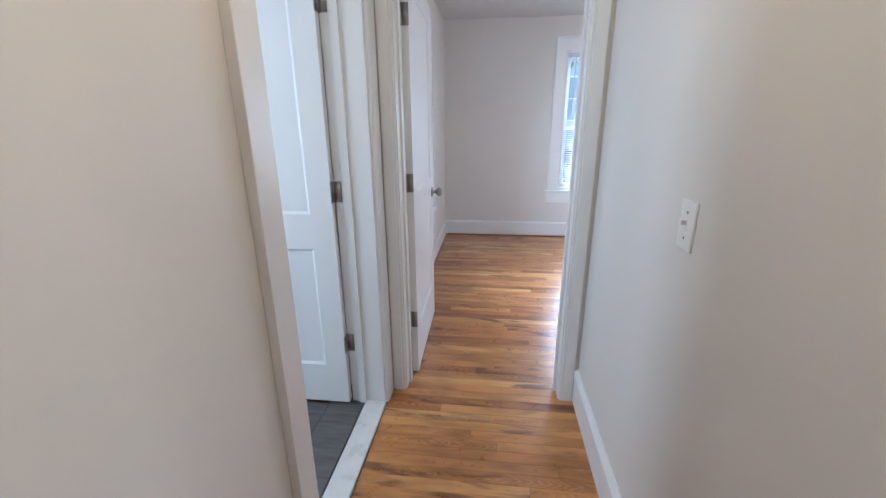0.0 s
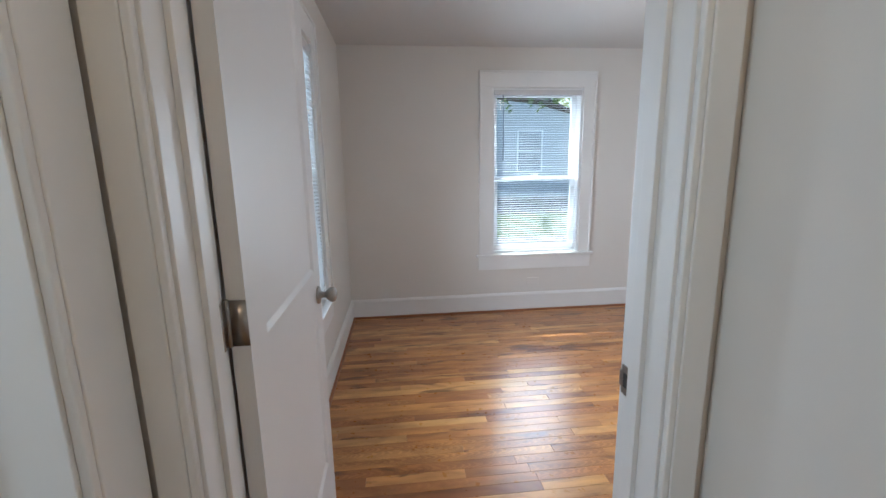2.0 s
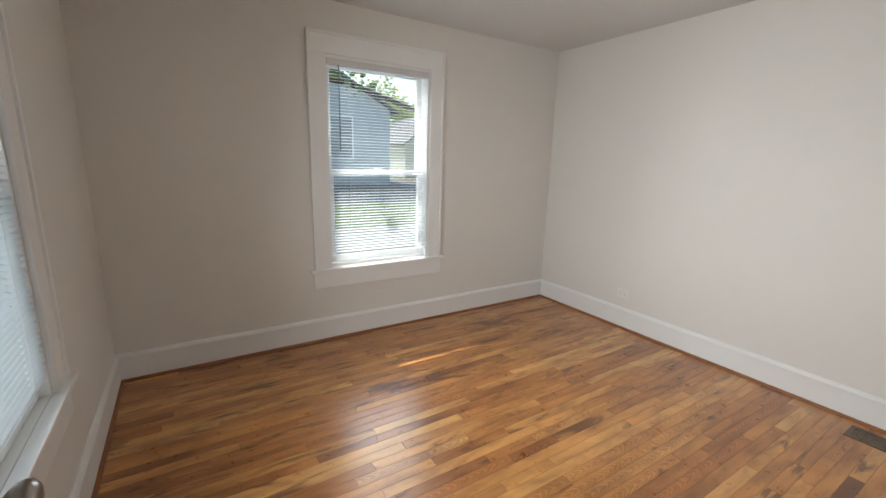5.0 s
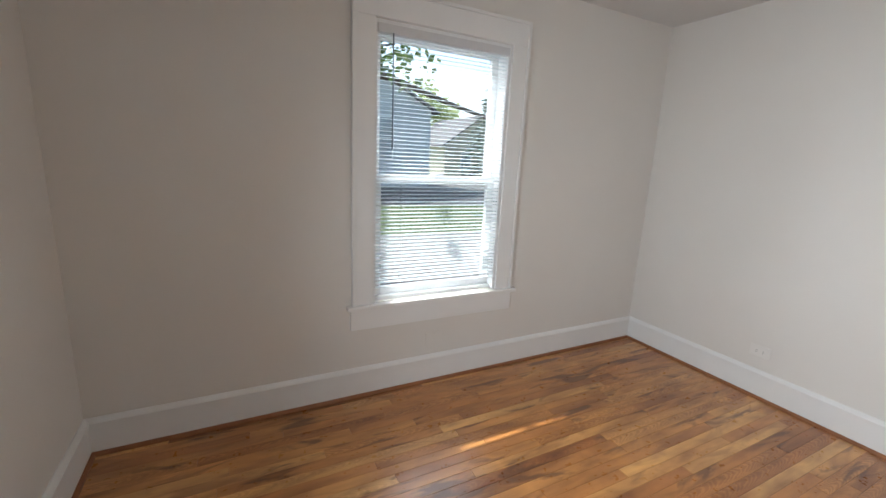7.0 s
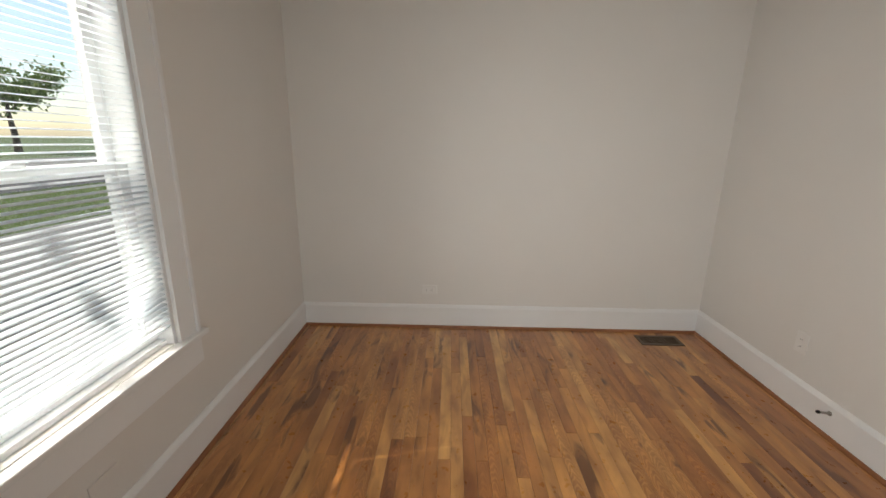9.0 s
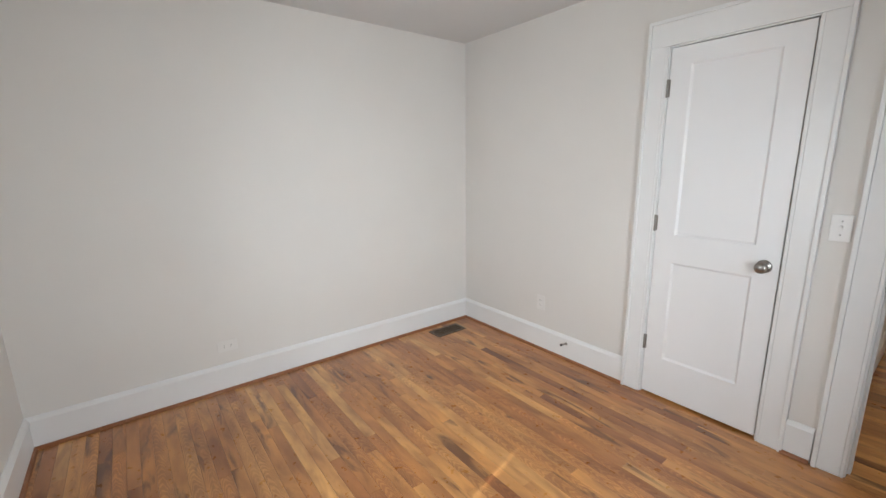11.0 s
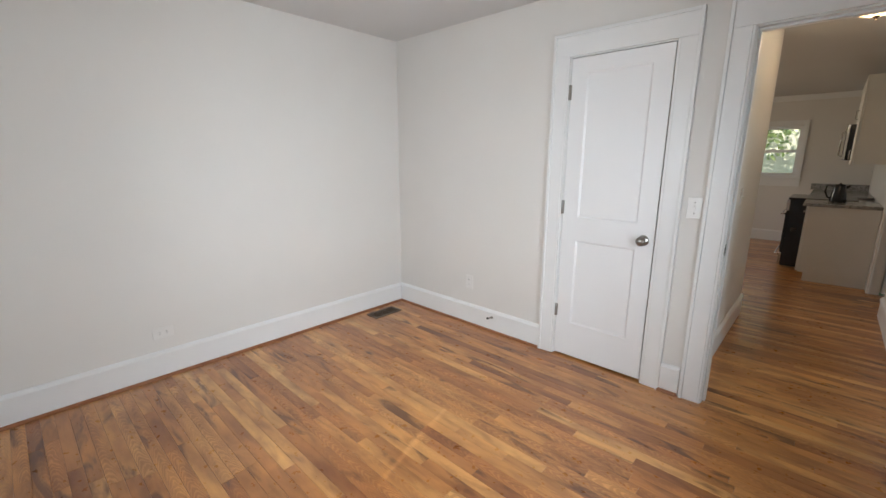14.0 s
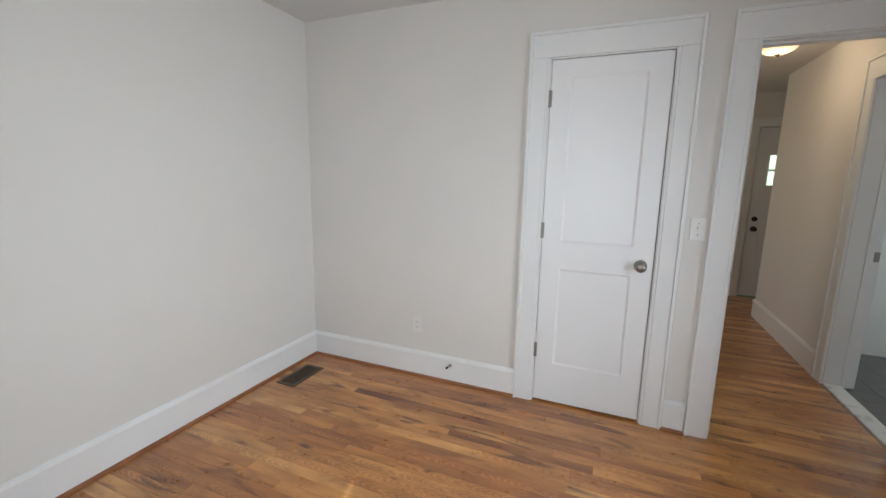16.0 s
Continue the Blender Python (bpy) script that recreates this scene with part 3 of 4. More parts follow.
bm = bmesh.new()
box(bm, DX1 - 0.0015, YS - 0.036, 0.89, DX1 + 0.001, YS - 0.004, 0.955, 0.0006)
box(bm, DX1 - 0.0020, YS - 0.006, 0.905, DX1 + 0.001, YS + 0.004, 0.94, 0.0006)
st = structure(part("strike_plate", bm, NICKEL), "nickel strike plate on the doorway lining", "strike plate")
# Thin black tab on the plate in place of a shaded latch hole.
part("strike_hole", (lambda b: (box(b, DX1 - 0.0024, YS - 0.026, 0.907, DX1 - 0.0014, YS - 0.012, 0.938), b)[1])(bmesh.new()), HOLE_SHADE, st)

# bathroom door, open into the bathroom
bath_door = structure(empty("door_3"), "white two-panel bathroom door, open inwards", "door")
BW = BY1 - BY0 - 0.008
bm = bmesh.new()
leaf_mesh(bm, BW, 2.010, 0.035, [(a, b, c - 0.035, d - 0.035) for a, b, c, d in PAN(BW)])
leaf = part("door_leaf", bm, DOOR, bath_door)
BATHM = pose(HW - TW - 0.002, BY1 - 0.002, 0.018, 0, 0, 180)
leaf.matrix_world = BATHM @ Matrix.Translation((0.0015, 0.0, 0))
K = BATHM @ Matrix.Translation((BW - 0.060, 0, 0.905))
knob(bath_door, K @ Matrix.Translation((0, 0.035, 0)) @ pose(0, 0, 0, -90, 0, 0))
knob(bath_door, K @ pose(0, 0, 0, 90, 0, 0))
for z in HZ:
    hinge(bath_door, HW - TW - 0.004, BY1 - 0.002, z, (1, 0), (0, -1), True)

bm = bmesh.new()
box(bm, HW - TW + 0.004, BY0 - 0.001, 0.89, HW - TW + 0.036, BY0 + 0.0015, 0.955, 0.0006)
structure(part("strike_plate", bm, NICKEL), "nickel strike plate in the bathroom doorway", "strike plate")


# ---- windows ----
def window_unit(idx, label, w, z0, z1, m, rail, stool=True, wall=0.16, wd=0.120):
    """A double-hung window, drawn in x 0..w with the room towards -y, y 0 being the wall's face. m lays it into its wall."""
    root = structure(empty("window_%d" % idx), label, "window")

    def p(name, rows, mat, parent=None, bev=0.002, lab=""):
        b = bmesh.new()
        for r in rows:
            box(b, *r, bevel=bev)
        return part(name, b, mat, parent or root, lab)
    f = p("window_frame", [(0, 0.0, z0, 0.018, wall, z1), (w - 0.018, 0.0, z0, w, wall, z1), (0.018, 0.0, z1 - 0.018, w - 0.018, wall, z1), (0.018, 0.03, z0, w - 0.018, wall + 0.02, z0 + 0.022)], VINYL)
    zm = rail
    for nm, y0, a, b, btm, topr in (("lower_sash", 0.062, z0 + 0.024, zm + 0.022, 0.045, 0.040), ("upper_sash", 0.100, zm - 0.020, z1 - 0.018, 0.040, 0.048)):
        x0, x1, st = 0.020, w - 0.020, 0.046
        s = p(nm, [(x0, y0, a, x0 + st, y0 + 0.034, b), (x1 - st, y0, a, x1, y0 + 0.034, b), (x0 + st, y0, a, x1 - st, y0 + 0.034, a + btm), (x0 + st, y0, b - topr, x1 - st, y0 + 0.034, b)], VINYL, root)
        g = p("pane", [(x0 + st - 0.004, y0 + 0.014, a + btm - 0.004, x1 - st + 0.004, y0 + 0.019, b - topr + 0.004)], GLASS, s, 0)
        g.visible_shadow = False
    p("sash_lock", [(w / 2 - 0.03, 0.050, zm + 0.022, w / 2 + 0.03, 0.078, zm + 0.034), (w / 2 - 0.01, 0.044, zm + 0.034, w / 2 + 0.035, 0.060, zm + 0.042)], VINYL)
    if stool:
        p("window_stool", [(-wd - 0.030, -0.045, z0 - 0.024, w + wd + 0.030, 0.0, z0 - 0.001), (0.0, 0.0, z0 - 0.024, w, 0.062, z0 - 0.0005)], TRIM, None, 0.004)
        p("apron", [(-wd - 0.008, -0.018, z0 - 0.150, w + wd + 0.008, 0.0, z0 - 0.024)], TRIM)
        for u0, u1 in ((-wd + 0.018, -0.0), (w + 0.0, w + wd - 0.018)):
            p("side_board", [(u0, -0.018, z0 - 0.001, u1, 0, z1 + 0.002)], TRIM)
        p("head_board", [(-wd + 0.018, -0.020, z1 + 0.002, w + wd - 0.018, 0, z1 + wd + 0.002)], TRIM)
        for u0, u1 in ((-wd, -wd + 0.018), (w + wd - 0.018, w + wd)):
            p("back_band", [(u0, -0.028, z0 - 0.001, u1, 0, z1 + wd + 0.020)], TRIM)
        p("back_band", [(-wd + 0.018, -0.028, z1 + wd + 0.002, w + wd - 0.018, 0, z1 + wd + 0.020)], TRIM)
    root.matrix_world = m
    return root


PITCH, DEPTH, TILT_SLAT = 0.0212, 0.0275, -7.0


def slat_mesh(w):
    """A crowned thin slat with two cord holes."""
    holes = (0.150, w - 0.150)
    hx, prof = 0.0060, [(-0.5, -0.0016), (-0.27, -0.0002), (0.0, 0.0004), (0.27, -0.0002), (0.5, -0.0016)]
    xs = [0.0, holes[0] - hx, holes[0] + hx, w / 2, holes[1] - hx, holes[1] + hx, w]
    bm = bmesh.new()
    for z in (0.0, -0.0007):
        g = [[bm.verts.new((x, d * DEPTH, h + z)) for d, h in prof] for x in xs]
        for i in range(len(xs) - 1):
            for j in range(4):
                if i in (1, 4) and j in (1, 2):
                    continue
                fc = bm.faces.new((g[i][j], g[i + 1][j], g[i + 1][j + 1], g[i][j + 1]))
                fc.smooth = True
    return mesh_of("slat", bm, SLAT)


def blind(w, z0, z1, m, label, tilt=TILT_SLAT):
    """A mini blind hung inside the window's opening, let down to its sill, slats nearly level."""
    root = tagged(empty("window_blind"), label, "blind", "blinds in the bedroom windows")
    yb = 0.010
    bm = bmesh.new()
    box(bm, 0.004, yb - 0.020, z1 - 0.046, w - 0.004, yb + 0.020, z1 - 0.001, 0.004)
    part("headrail", bm, HEADRAIL, root, "pale grey valance over the headrail")
    sm = slat_mesh(w - 0.014)
    z, k = z1 - 0.060, 0
    while z > z0 + 0.104:
        s = new("slat", sm)
        s.parent = root
        s.matrix_basis = pose(0.007 + random.uniform(-0.0008, 0.0008), yb, z + random.uniform(-0.0004, 0.0004), -tilt + random.uniform(-1.2, 1.2), random.uniform(-0.04, 0.04), 0)
        z -= PITCH
    bm = bmesh.new()
    box(bm, 0.007, yb - 0.013, z0 + 0.081, w - 0.007, yb + 0.013, z0 + 0.091, 0.003)
    part("bottom_rail", bm, SLAT, root)
    for x in (0.157, w - 0.157):
        bm = bmesh.new()
        for dy in (-0.0150, 0.0150):
            tube(bm, [(x + 0.010, yb + dy, z0 + 0.080), (x + 0.010, yb + dy, z1 - 0.04)], 0.0006, 4)
        part("ladder_cord", bm, CORD, root)
    bm = bmesh.new()
    tube(bm, [(0.085, yb - 0.026, z1 - 0.045), (0.087, yb - 0.029, z1 - 0.30), (0.088, yb - 0.028, z1 - 0.62)], 0.0042, 6)
    part("tilt_wand", bm, WAND, root, "clear grey tilt wand")
    root.matrix_world = m
    return root


M_N = Matrix.Translation((NX0, YN, 0))
M_W = pose(XW, WY0, 0, 0, 0, 90)
M_K = pose(KWY1, YK, 0, 0, 0, 180)
window_unit(1, "white double-hung window with wide casing and stool", NX1 - NX0, WZ0, WZ1, M_N, 1.285)
window_unit(2, "white double-hung window behind the open door", WY1 - WY0, WZ0, WZ1, M_W, 1.285)
window_unit(3, "white double-hung kitchen window", KWY1 - KWY0, 1.10, 1.96, M_K, 1.53, wall=0.15, wd=0.045)
# The fourth window is unseen, added where the bathroom's sky lamp stands.
window_unit(4, "assumed white bathroom window, out of view", 0.75, 0.95, 2.05, pose(-1.9, 1.0, 0, 0, 0, 90), 1.5, wall=0.12)
blind(NX1 - NX0 - 0.022, WZ0, WZ1 - 0.018, M_N @ Matrix.Translation((0.011, 0, 0)), "white mini blind, let down, slats open, facing the yard")
blind(WY1 - WY0 - 0.022, WZ0, WZ1 - 0.018, M_W @ Matrix.Translation((0.011, 0, 0)), "white mini blind, let down, slats half closed, beside the open door", -14.0)


# ---- lamps ----
def dome_lamp(x, y, label, watts):
    root = tagged(empty("ceiling_lamp", Matrix.Translation((x, y, ZC))), label, "ceiling lamp", "flush dome lamps")
    bm = bmesh.new()
    lathe(bm, [(0, 0), (0.135, 0), (0.143, -0.006), (0.147, -0.018), (0.143, -0.030), (0.148, -0.036), (0.146, -0.046), (0.128, -0.050), (0.120, -0.044), (0.0, -0.030)], None, 48)
    part("pan", bm, BRONZE, root, "dark bronze pan")
    bm = bmesh.new()
    lathe(bm, [(0.127, -0.047), (0.124, -0.062), (0.113, -0.082), (0.094, -0.099), (0.066, -0.112), (0.034, -0.119), (0.0, -0.121)], None, 48)
    part("glass_bowl", bm, BOWL, root, "lit cream alabaster glass bowl")
    bm = bmesh.new()
    lathe(bm, [(0, -0.119), (0.016, -0.120), (0.017, -0.125), (0.009, -0.130), (0.011, -0.136), (0.006, -0.143), (0, -0.145)], None, 20)
    part("finial", bm, BRONZE, root)
    lamp = new("lamp_light", bpy.data.lights.new("lamp_light", "POINT"))
    lamp.data.energy = watts
    lamp.data.color = (1.0, 0.72, 0.44)
    lamp.data.shadow_soft_size = 0.09
    lamp.location = (x, y, ZC - 0.20)
    return root


dome_lamp(1.89, 4.05, "lit flush ceiling lamp with alabaster bowl, bronze rim", 1.1)
dome_lamp(0.61, 1.16, "lit flush ceiling lamp in the hall", 2.3)


# ---- switches, outlets, small hardware ----
def plate(name, label, category, w, h, m, kind_):
    """A wall plate drawn in x, z with the room towards -y."""
    root = tagged(empty(name, m), label, category)
    bm = bmesh.new()
    box(bm, -w / 2, -0.006, -h / 2, w / 2, 0.0, h / 2, 0.0028)
    part("cover_plate", bm, {"toggle": PLASTIC, "blank": WALL}.get(kind_, PAINTED), root)
    if kind_ == "toggle":
        bm = bmesh.new()
        box(bm, -0.0055, -0.0075, -0.0125, 0.0055, -0.005, 0.0125, 0.0008)
        part("toggle_surround", bm, PLASTIC, root)
        bm = bmesh.new()
        box(bm, -0.004, -0.019, 0.000, 0.004, -0.006, 0.012, 0.0015)
        part("toggle", bm, PLASTIC, root)
        for z in (-0.030, 0.030):
            bm = bmesh.new()
            lathe(bm, [(0, -0.0002), (0.0032, 0), (0.0028, 0.0012), (0, 0.0014)], Matrix.Translation((0, -0.006, z)) @ pose(0, 0, 0, 90, 0, 0), 10)
            part("screw", bm, NICKEL, root)
    elif kind_ == "duplex":
        for s in (-1, 1):
            bm = bmesh.new()
            u = 0.0195 * s
            if w > h:
                box(bm, u - 0.0145, -0.0085, -0.0135, u + 0.0145, -0.005, 0.0135, 0.002)
            else:
                box(bm, -0.0135, -0.0085, u - 0.0145, 0.0135, -0.005, u + 0.0145, 0.002)
            r = part("receptacle", bm, PAINTED, root)
            # Thin black strips on the face in place of shaded slots.
            bm = bmesh.new()
            for d in (-0.006, 0.006):
                if w > h:
                    box(bm, u - 0.004, -0.0090, d - 0.001, u + 0.004, -0.0083, d + 0.001)
                else:
                    box(bm, d - 0.001, -0.0090, u - 0.004, d + 0.001, -0.0083, u + 0.004)
            part("slots", bm, HOLE_SHADE, r)
    return root


plate("light_switch", "white toggle switch between closet and bedroom door", "switch", 0.074, 0.117, pose(1.196, YS, 1.142, 0, 0, 180), "toggle")
plate("light_switch", "white toggle switch on the hall wall", "switch", 0.074, 0.117, pose(HE, 1.545, 1.143, 0, 0, -90), "toggle")
plate("outlet", "off-white duplex outlet laid sideways above the baseboard", "outlet", 0.117, 0.074, pose(XE, 4.598, 0.303, 0, 0, -90), "duplex")
plate("outlet", "wall-coloured blank plate under the window", "outlet", 0.117, 0.074, pose(1.84, YN, 0.292, 0, 0, 0), "blank")
plate("outlet", "off-white duplex outlet beside the closet", "outlet", 0.074, 0.117, pose(2.80, YS, 0.375, 0, 0, 180), "duplex")

stop = tagged(empty("door_stop", pose(2.545, YS + 0.016, 0.125)), "small sprung door stop on the baseboard", "door stop")
bm = bmesh.new()
lathe(bm, [(0, 0), (0.012, 0), (0.011, 0.004), (0.006, 0.008), (0.0055, 0.055), (0, 0.056)], pose(0, 0, 0, -82, 0, 0), 14)
part("spring", bm, NICKEL, stop)
bm = bmesh.new()
lathe(bm, [(0, 0.052), (0.008, 0.053), (0.009, 0.060), (0.007, 0.067), (0, 0.068)], pose(0, 0, 0, -82, 0, 0), 14)
part("rubber_tip", bm, BLACK, stop, "dark rubber tip")

reg = tagged(empty("floor_register", pose(3.53, 2.905, 0.0)), "brown metal floor register set in the oak floor", "floor vent")
bm = bmesh.new()
for r in ((-0.075, -0.152, 0.0, -0.052, 0.152, 0.006), (0.052, -0.152, 0.0, 0.075, 0.152, 0.006), (-0.052, -0.152, 0.0, 0.052, -0.130, 0.006), (-0.052, 0.130, 0.0, 0.052, 0.152, 0.006)):
    box(bm, *r, bevel=0.0015)
part("rim", bm, REGISTER, reg)
# Flat black sheet under the louvres in place of the shaded duct.
bm = bmesh.new()
box(bm, -0.052, -0.130, 0.0002, 0.052, 0.130, 0.0012)
part("well", bm, HOLE_SHADE, reg)
bm = bmesh.new()
box(bm, -0.0016, 0, 0.0013, 0.0016, 0.260, 0.005)
lou = mesh_of("louvre", bm, REGISTER)
for i in range(11):
    s = new("louvre", lou)
    s.parent = reg
    s.matrix_basis = pose(-0.045 + 0.009 * i, -0.130, 0.0, 0, 18, 0)
for y in (-0.045, 0.045):
    bm = bmesh.new()
    box(bm, -0.052, y - 0.002, 0.0013, 0.052, y + 0.002, 0.0056)
    part("cross_bar", bm, REGISTER, reg)

# ---- outer door, seen at the end of the hall ----
out_door = structure(empty("door_4"), "white outer door with two small lites, shut", "door")
bm = bmesh.new()
leaf_mesh(bm, 0.90, 2.02, 0.044, [(0.12, 0.40, 0.25, 0.95), (0.50, 0.78, 0.25, 0.95)])
leaf = part("door_leaf", bm, DOOR, out_door)
leaf.location = (-0.80, -1.075, 0.012)
# The panes emit light themselves, in place of outdoors seen through them.
for x in (-0.16, -0.46):
    bm = bmesh.new()
    box(bm, x, -1.0318, 1.37, x + 0.13, -1.0298, 1.72)
    g = part("lite", bm, glow("glowing_lite", (0.80, 0.95, 0.72), 0.6) if x > -0.2 else bpy.data.materials["glowing_lite"], out_door, "narrow pane that glows in place of outdoor light")
    bm = bmesh.new()
    for r in ((x - 0.02, -1.031, 1.35, x, -1.024, 1.74), (x + 0.13, -1.031, 1.35, x + 0.15, -1.024, 1.74), (x, -1.031, 1.35, x + 0.13, -1.024, 1.37), (x, -1.031, 1.72, x + 0.13, -1.024, 1.74), (x, -1.031, 1.535, x + 0.13, -1.026, 1.555)):
        box(bm, *r)
    part("lite_frame", bm, DOOR, out_door)
for z in (0.845, 0.965):
    bm = bmesh.new()
    lathe(bm, KNOB if z < 0.9 else [(0, 0), (0.030, 0), (0.030, 0.012), (0.024, 0.020), (0, 0.021)], Matrix.Translation((0.035, -1.031, z)) @ pose(0, 0, 0, -90, 0, 0))
    part("door_knob", bm, BRONZE, out_door, "dark bronze knob and bolt")
casing("trim_outer_door", "white casing round the outer door", -0.81, 0.110, DTOP, -1.0, 1, width=0.085)
# Unseen panel added behind the leaf to close the gaps round it.
structure(boxes("door_backing", [(-0.82, -1.16, 0.0, 0.155, -1.131, 2.08)], OUT_TRIM), "added panel closing the doorway behind the shut door", "door")


# ---- kitchen, seen past the hall ----
def cabinet(y0, y1, label, doors):
    root = tagged(empty("base_cabinet", Matrix.Translation((KX0, y0, 0))), label, "cabinet", "kitchen base cabinets")
    d = y1 - y0
    bm = bmesh.new()
    box(bm, 0.003, 0, 0.10, 0.590, d, 0.875, 0.002)
    box(bm, 0.003, 0.004, 0.0, 0.535, d - 0.004, 0.0995)
    part("body", bm, CABINET, root)
    wd = d / doors
    for i in range(doors):
        bm = bmesh.new()
        leaf_mesh(bm, wd - 0.006, 0.58, 0.019, [(0.055, wd - 0.061, 0.055, 0.525)], 0.006, 0.006)
        dr = part("door", bm, CABINET, root)
        dr.matrix_basis = pose(0.611, i * wd + 0.003, 0.115, 0, 0, 90)
        bm = bmesh.new()
        box(bm, 0.5905, i * wd + 0.003, 0.705, 0.611, (i + 1) * wd - 0.003, 0.865, 0.002)
        part("drawer_front", bm, CABINET, root)
        bm = bmesh.new()
        tube(bm, [(0.612, i * wd + wd / 2 - 0.05, 0.785), (0.636, i * wd + wd / 2 - 0.045, 0.785), (0.636, i * wd + wd / 2 + 0.045, 0.785), (0.612, i * wd + wd / 2 + 0.05, 0.785)], 0.005, 8)
        part("handle", bm, NICKEL, root, "nickel bar pull")
    return root


cabinet(-1.78, -1.15, "pale painted base cabinet beside the range", 1)
cabinet(-3.995, -2.545, "pale painted base cabinet in the kitchen corner", 2)


def worktop(y0, y1, label):
    ob = boxes("worktop", [(KX0 + 0.002, y0, 0.8755, KX0 + 0.645, y1, 0.912)], GRANITE, bevel=0.005)
    tagged(ob, label, "worktop")
    return ob


worktop(-1.78, -1.135, "grey speckled granite worktop")
wt = worktop(-3.997, -2.545, "grey speckled granite worktop with upstand")
part("upstand", (lambda b: (box(b, KX0 + 0.002, -3.998, 0.9122, KX0 + 0.68, -3.976, 1.012, 0.003), b)[1])(bmesh.new()), GRANITE, wt)

rng = tagged(empty("range", Matrix.Translation((KX0 + 0.15, -2.54, 0))), "black and steel kitchen range with oven door", "range")
bm = bmesh.new()
box(bm, 0.02, 0.005, 0.02, 0.640, 0.750, 0.895, 0.004)
part("body", bm, BLACK, rng)
bm = bmesh.new()
box(bm, 0.02, 0.002, 0.8955, 0.665, 0.753, 0.918, 0.004)
part("cooktop", bm, BLACK, rng, "black glass cooktop")
bm = bmesh.new()
box(bm, 0.6405, 0.012, 0.20, 0.672, 0.743, 0.74, 0.006)
part("oven_door", bm, BLACK, rng)
bm = bmesh.new()
box(bm, 0.6405, 0.012, 0.75, 0.678, 0.743, 0.892, 0.004)
part("control_panel", bm, STEEL, rng, "stainless control panel")
bm = bmesh.new()
box(bm, 0.6405, 0.012, 0.03, 0.672, 0.743, 0.19, 0.006)
part("drawer", bm, STEEL, rng)
for z in (0.70, 0.165):
    bm = bmesh.new()
    tube(bm, [(0.672, 0.06, z), (0.715, 0.07, z), (0.715, 0.685, z), (0.672, 0.695, z)], 0.010, 8)
    part("handle", bm, STEEL, rng, "steel bar handle")

kettle = tagged(empty("kettle", Matrix.Translation((KX0 + 0.36, -1.56, 0.9125))), "black electric kettle on the worktop", "kettle")
bm = bmesh.new()
lathe(bm, [(0, 0), (0.075, 0), (0.078, 0.012), (0.070, 0.10), (0.058, 0.185), (0.050, 0.200), (0.012, 0.206), (0.012, 0.218), (0, 0.220)])
part("jug", bm, BLACK, kettle)
bm = bmesh.new()
tube(bm, [(0.055, 0, 0.18), (0.115, 0, 0.185), (0.125, 0, 0.12), (0.095, 0, 0.05), (0.074, 0, 0.04)], 0.010, 8)
part("handle", bm, BLACK, kettle)
bm = bmesh.new()
tube(bm, [(-0.05, 0, 0.165), (-0.085, 0, 0.19)], [0.018, 0.010], 8)
part("spout", bm, BLACK, kettle)


def wall_cabinet(y0, y1, z0, z1, label):
    root = tagged(empty("wall_cabinet", Matrix.Translation((KX0, y0, 0))), label, "cabinet", "kitchen wall cabinets")
    d = y1 - y0
    bm = bmesh.new()
    box(bm, 0.002, 0.001, z0, 0.305, d - 0.001, z1, 0.002)
    part("body", bm, CABINET, root)
    bm = bmesh.new()
    leaf_mesh(bm, d - 0.006, z1 - z0, 0.019, [(0.055, d - 0.061, 0.055, z1 - z0 - 0.055)], 0.006, 0.006)
    part("door", bm, CABINET, root).matrix_basis = pose(0.3255, 0.003, z0, 0, 0, 90)
    bm = bmesh.new()
    tube(bm, [(0.327, d - 0.04, z0 + 0.05), (0.350, d - 0.04, z0 + 0.055), (0.350, d - 0.04, z0 + 0.145), (0.327, d - 0.04, z0 + 0.15)], 0.005, 8)
    part("handle", bm, NICKEL, root)
    return root


wall_cabinet(-1.78, -1.15, 1.35, 2.26, "pale painted wall cabinet at the kitchen's end")
wall_cabinet(-2.54, -1.781, 1.81, 2.26, "short wall cabinet over the microwave")
mw = tagged(empty("microwave", Matrix.Translation((KX0, -2.535, 1.39))), "black and steel microwave over the range", "microwave")
bm = bmesh.new()
box(bm, 0.002, 0.0, 0.0, 0.372, 0.75, 0.415, 0.004)
part("body", bm, BLACK, mw)
bm = bmesh.new()
box(bm, 0.3725, 0.003, 0.004, 0.398, 0.747, 0.411, 0.005)
part("door", bm, STEEL, mw)
bm = bmesh.new()
box(bm, 0.3982, 0.19, 0.05, 0.4005, 0.70, 0.36)
part("door_window", bm, BLACK, mw)
bm = bmesh.new()
tube(bm, [(0.398, 0.15, 0.05), (0.432, 0.15, 0.06), (0.432, 0.15, 0.35), (0.398, 0.15, 0.36)], 0.008, 8)
part("handle", bm, STEEL, mw)
# Pale strip along the top of the wall, drawn as a white board.
structure(boxes("trim_top_band", [(KX0, YK, 2.335, KX1, YK + 0.035, ZC - 0.001)], TRIM, bevel=0.006), "white band along the top of the kitchen's window wall", "trim")


# ---- outside ----
GZ = -0.55
structure(boxes("ground", [(-400, -400, GZ - 0.3, 400, 400, GZ)], GRASS), "mown green lawn running into the distance", "ground")
structure(boxes("pavement", [(-40, YN + 0.6, GZ, 60, 13.2, GZ + 0.03)], CONCRETE), "pale sunlit concrete yard beside the house", "pavement")
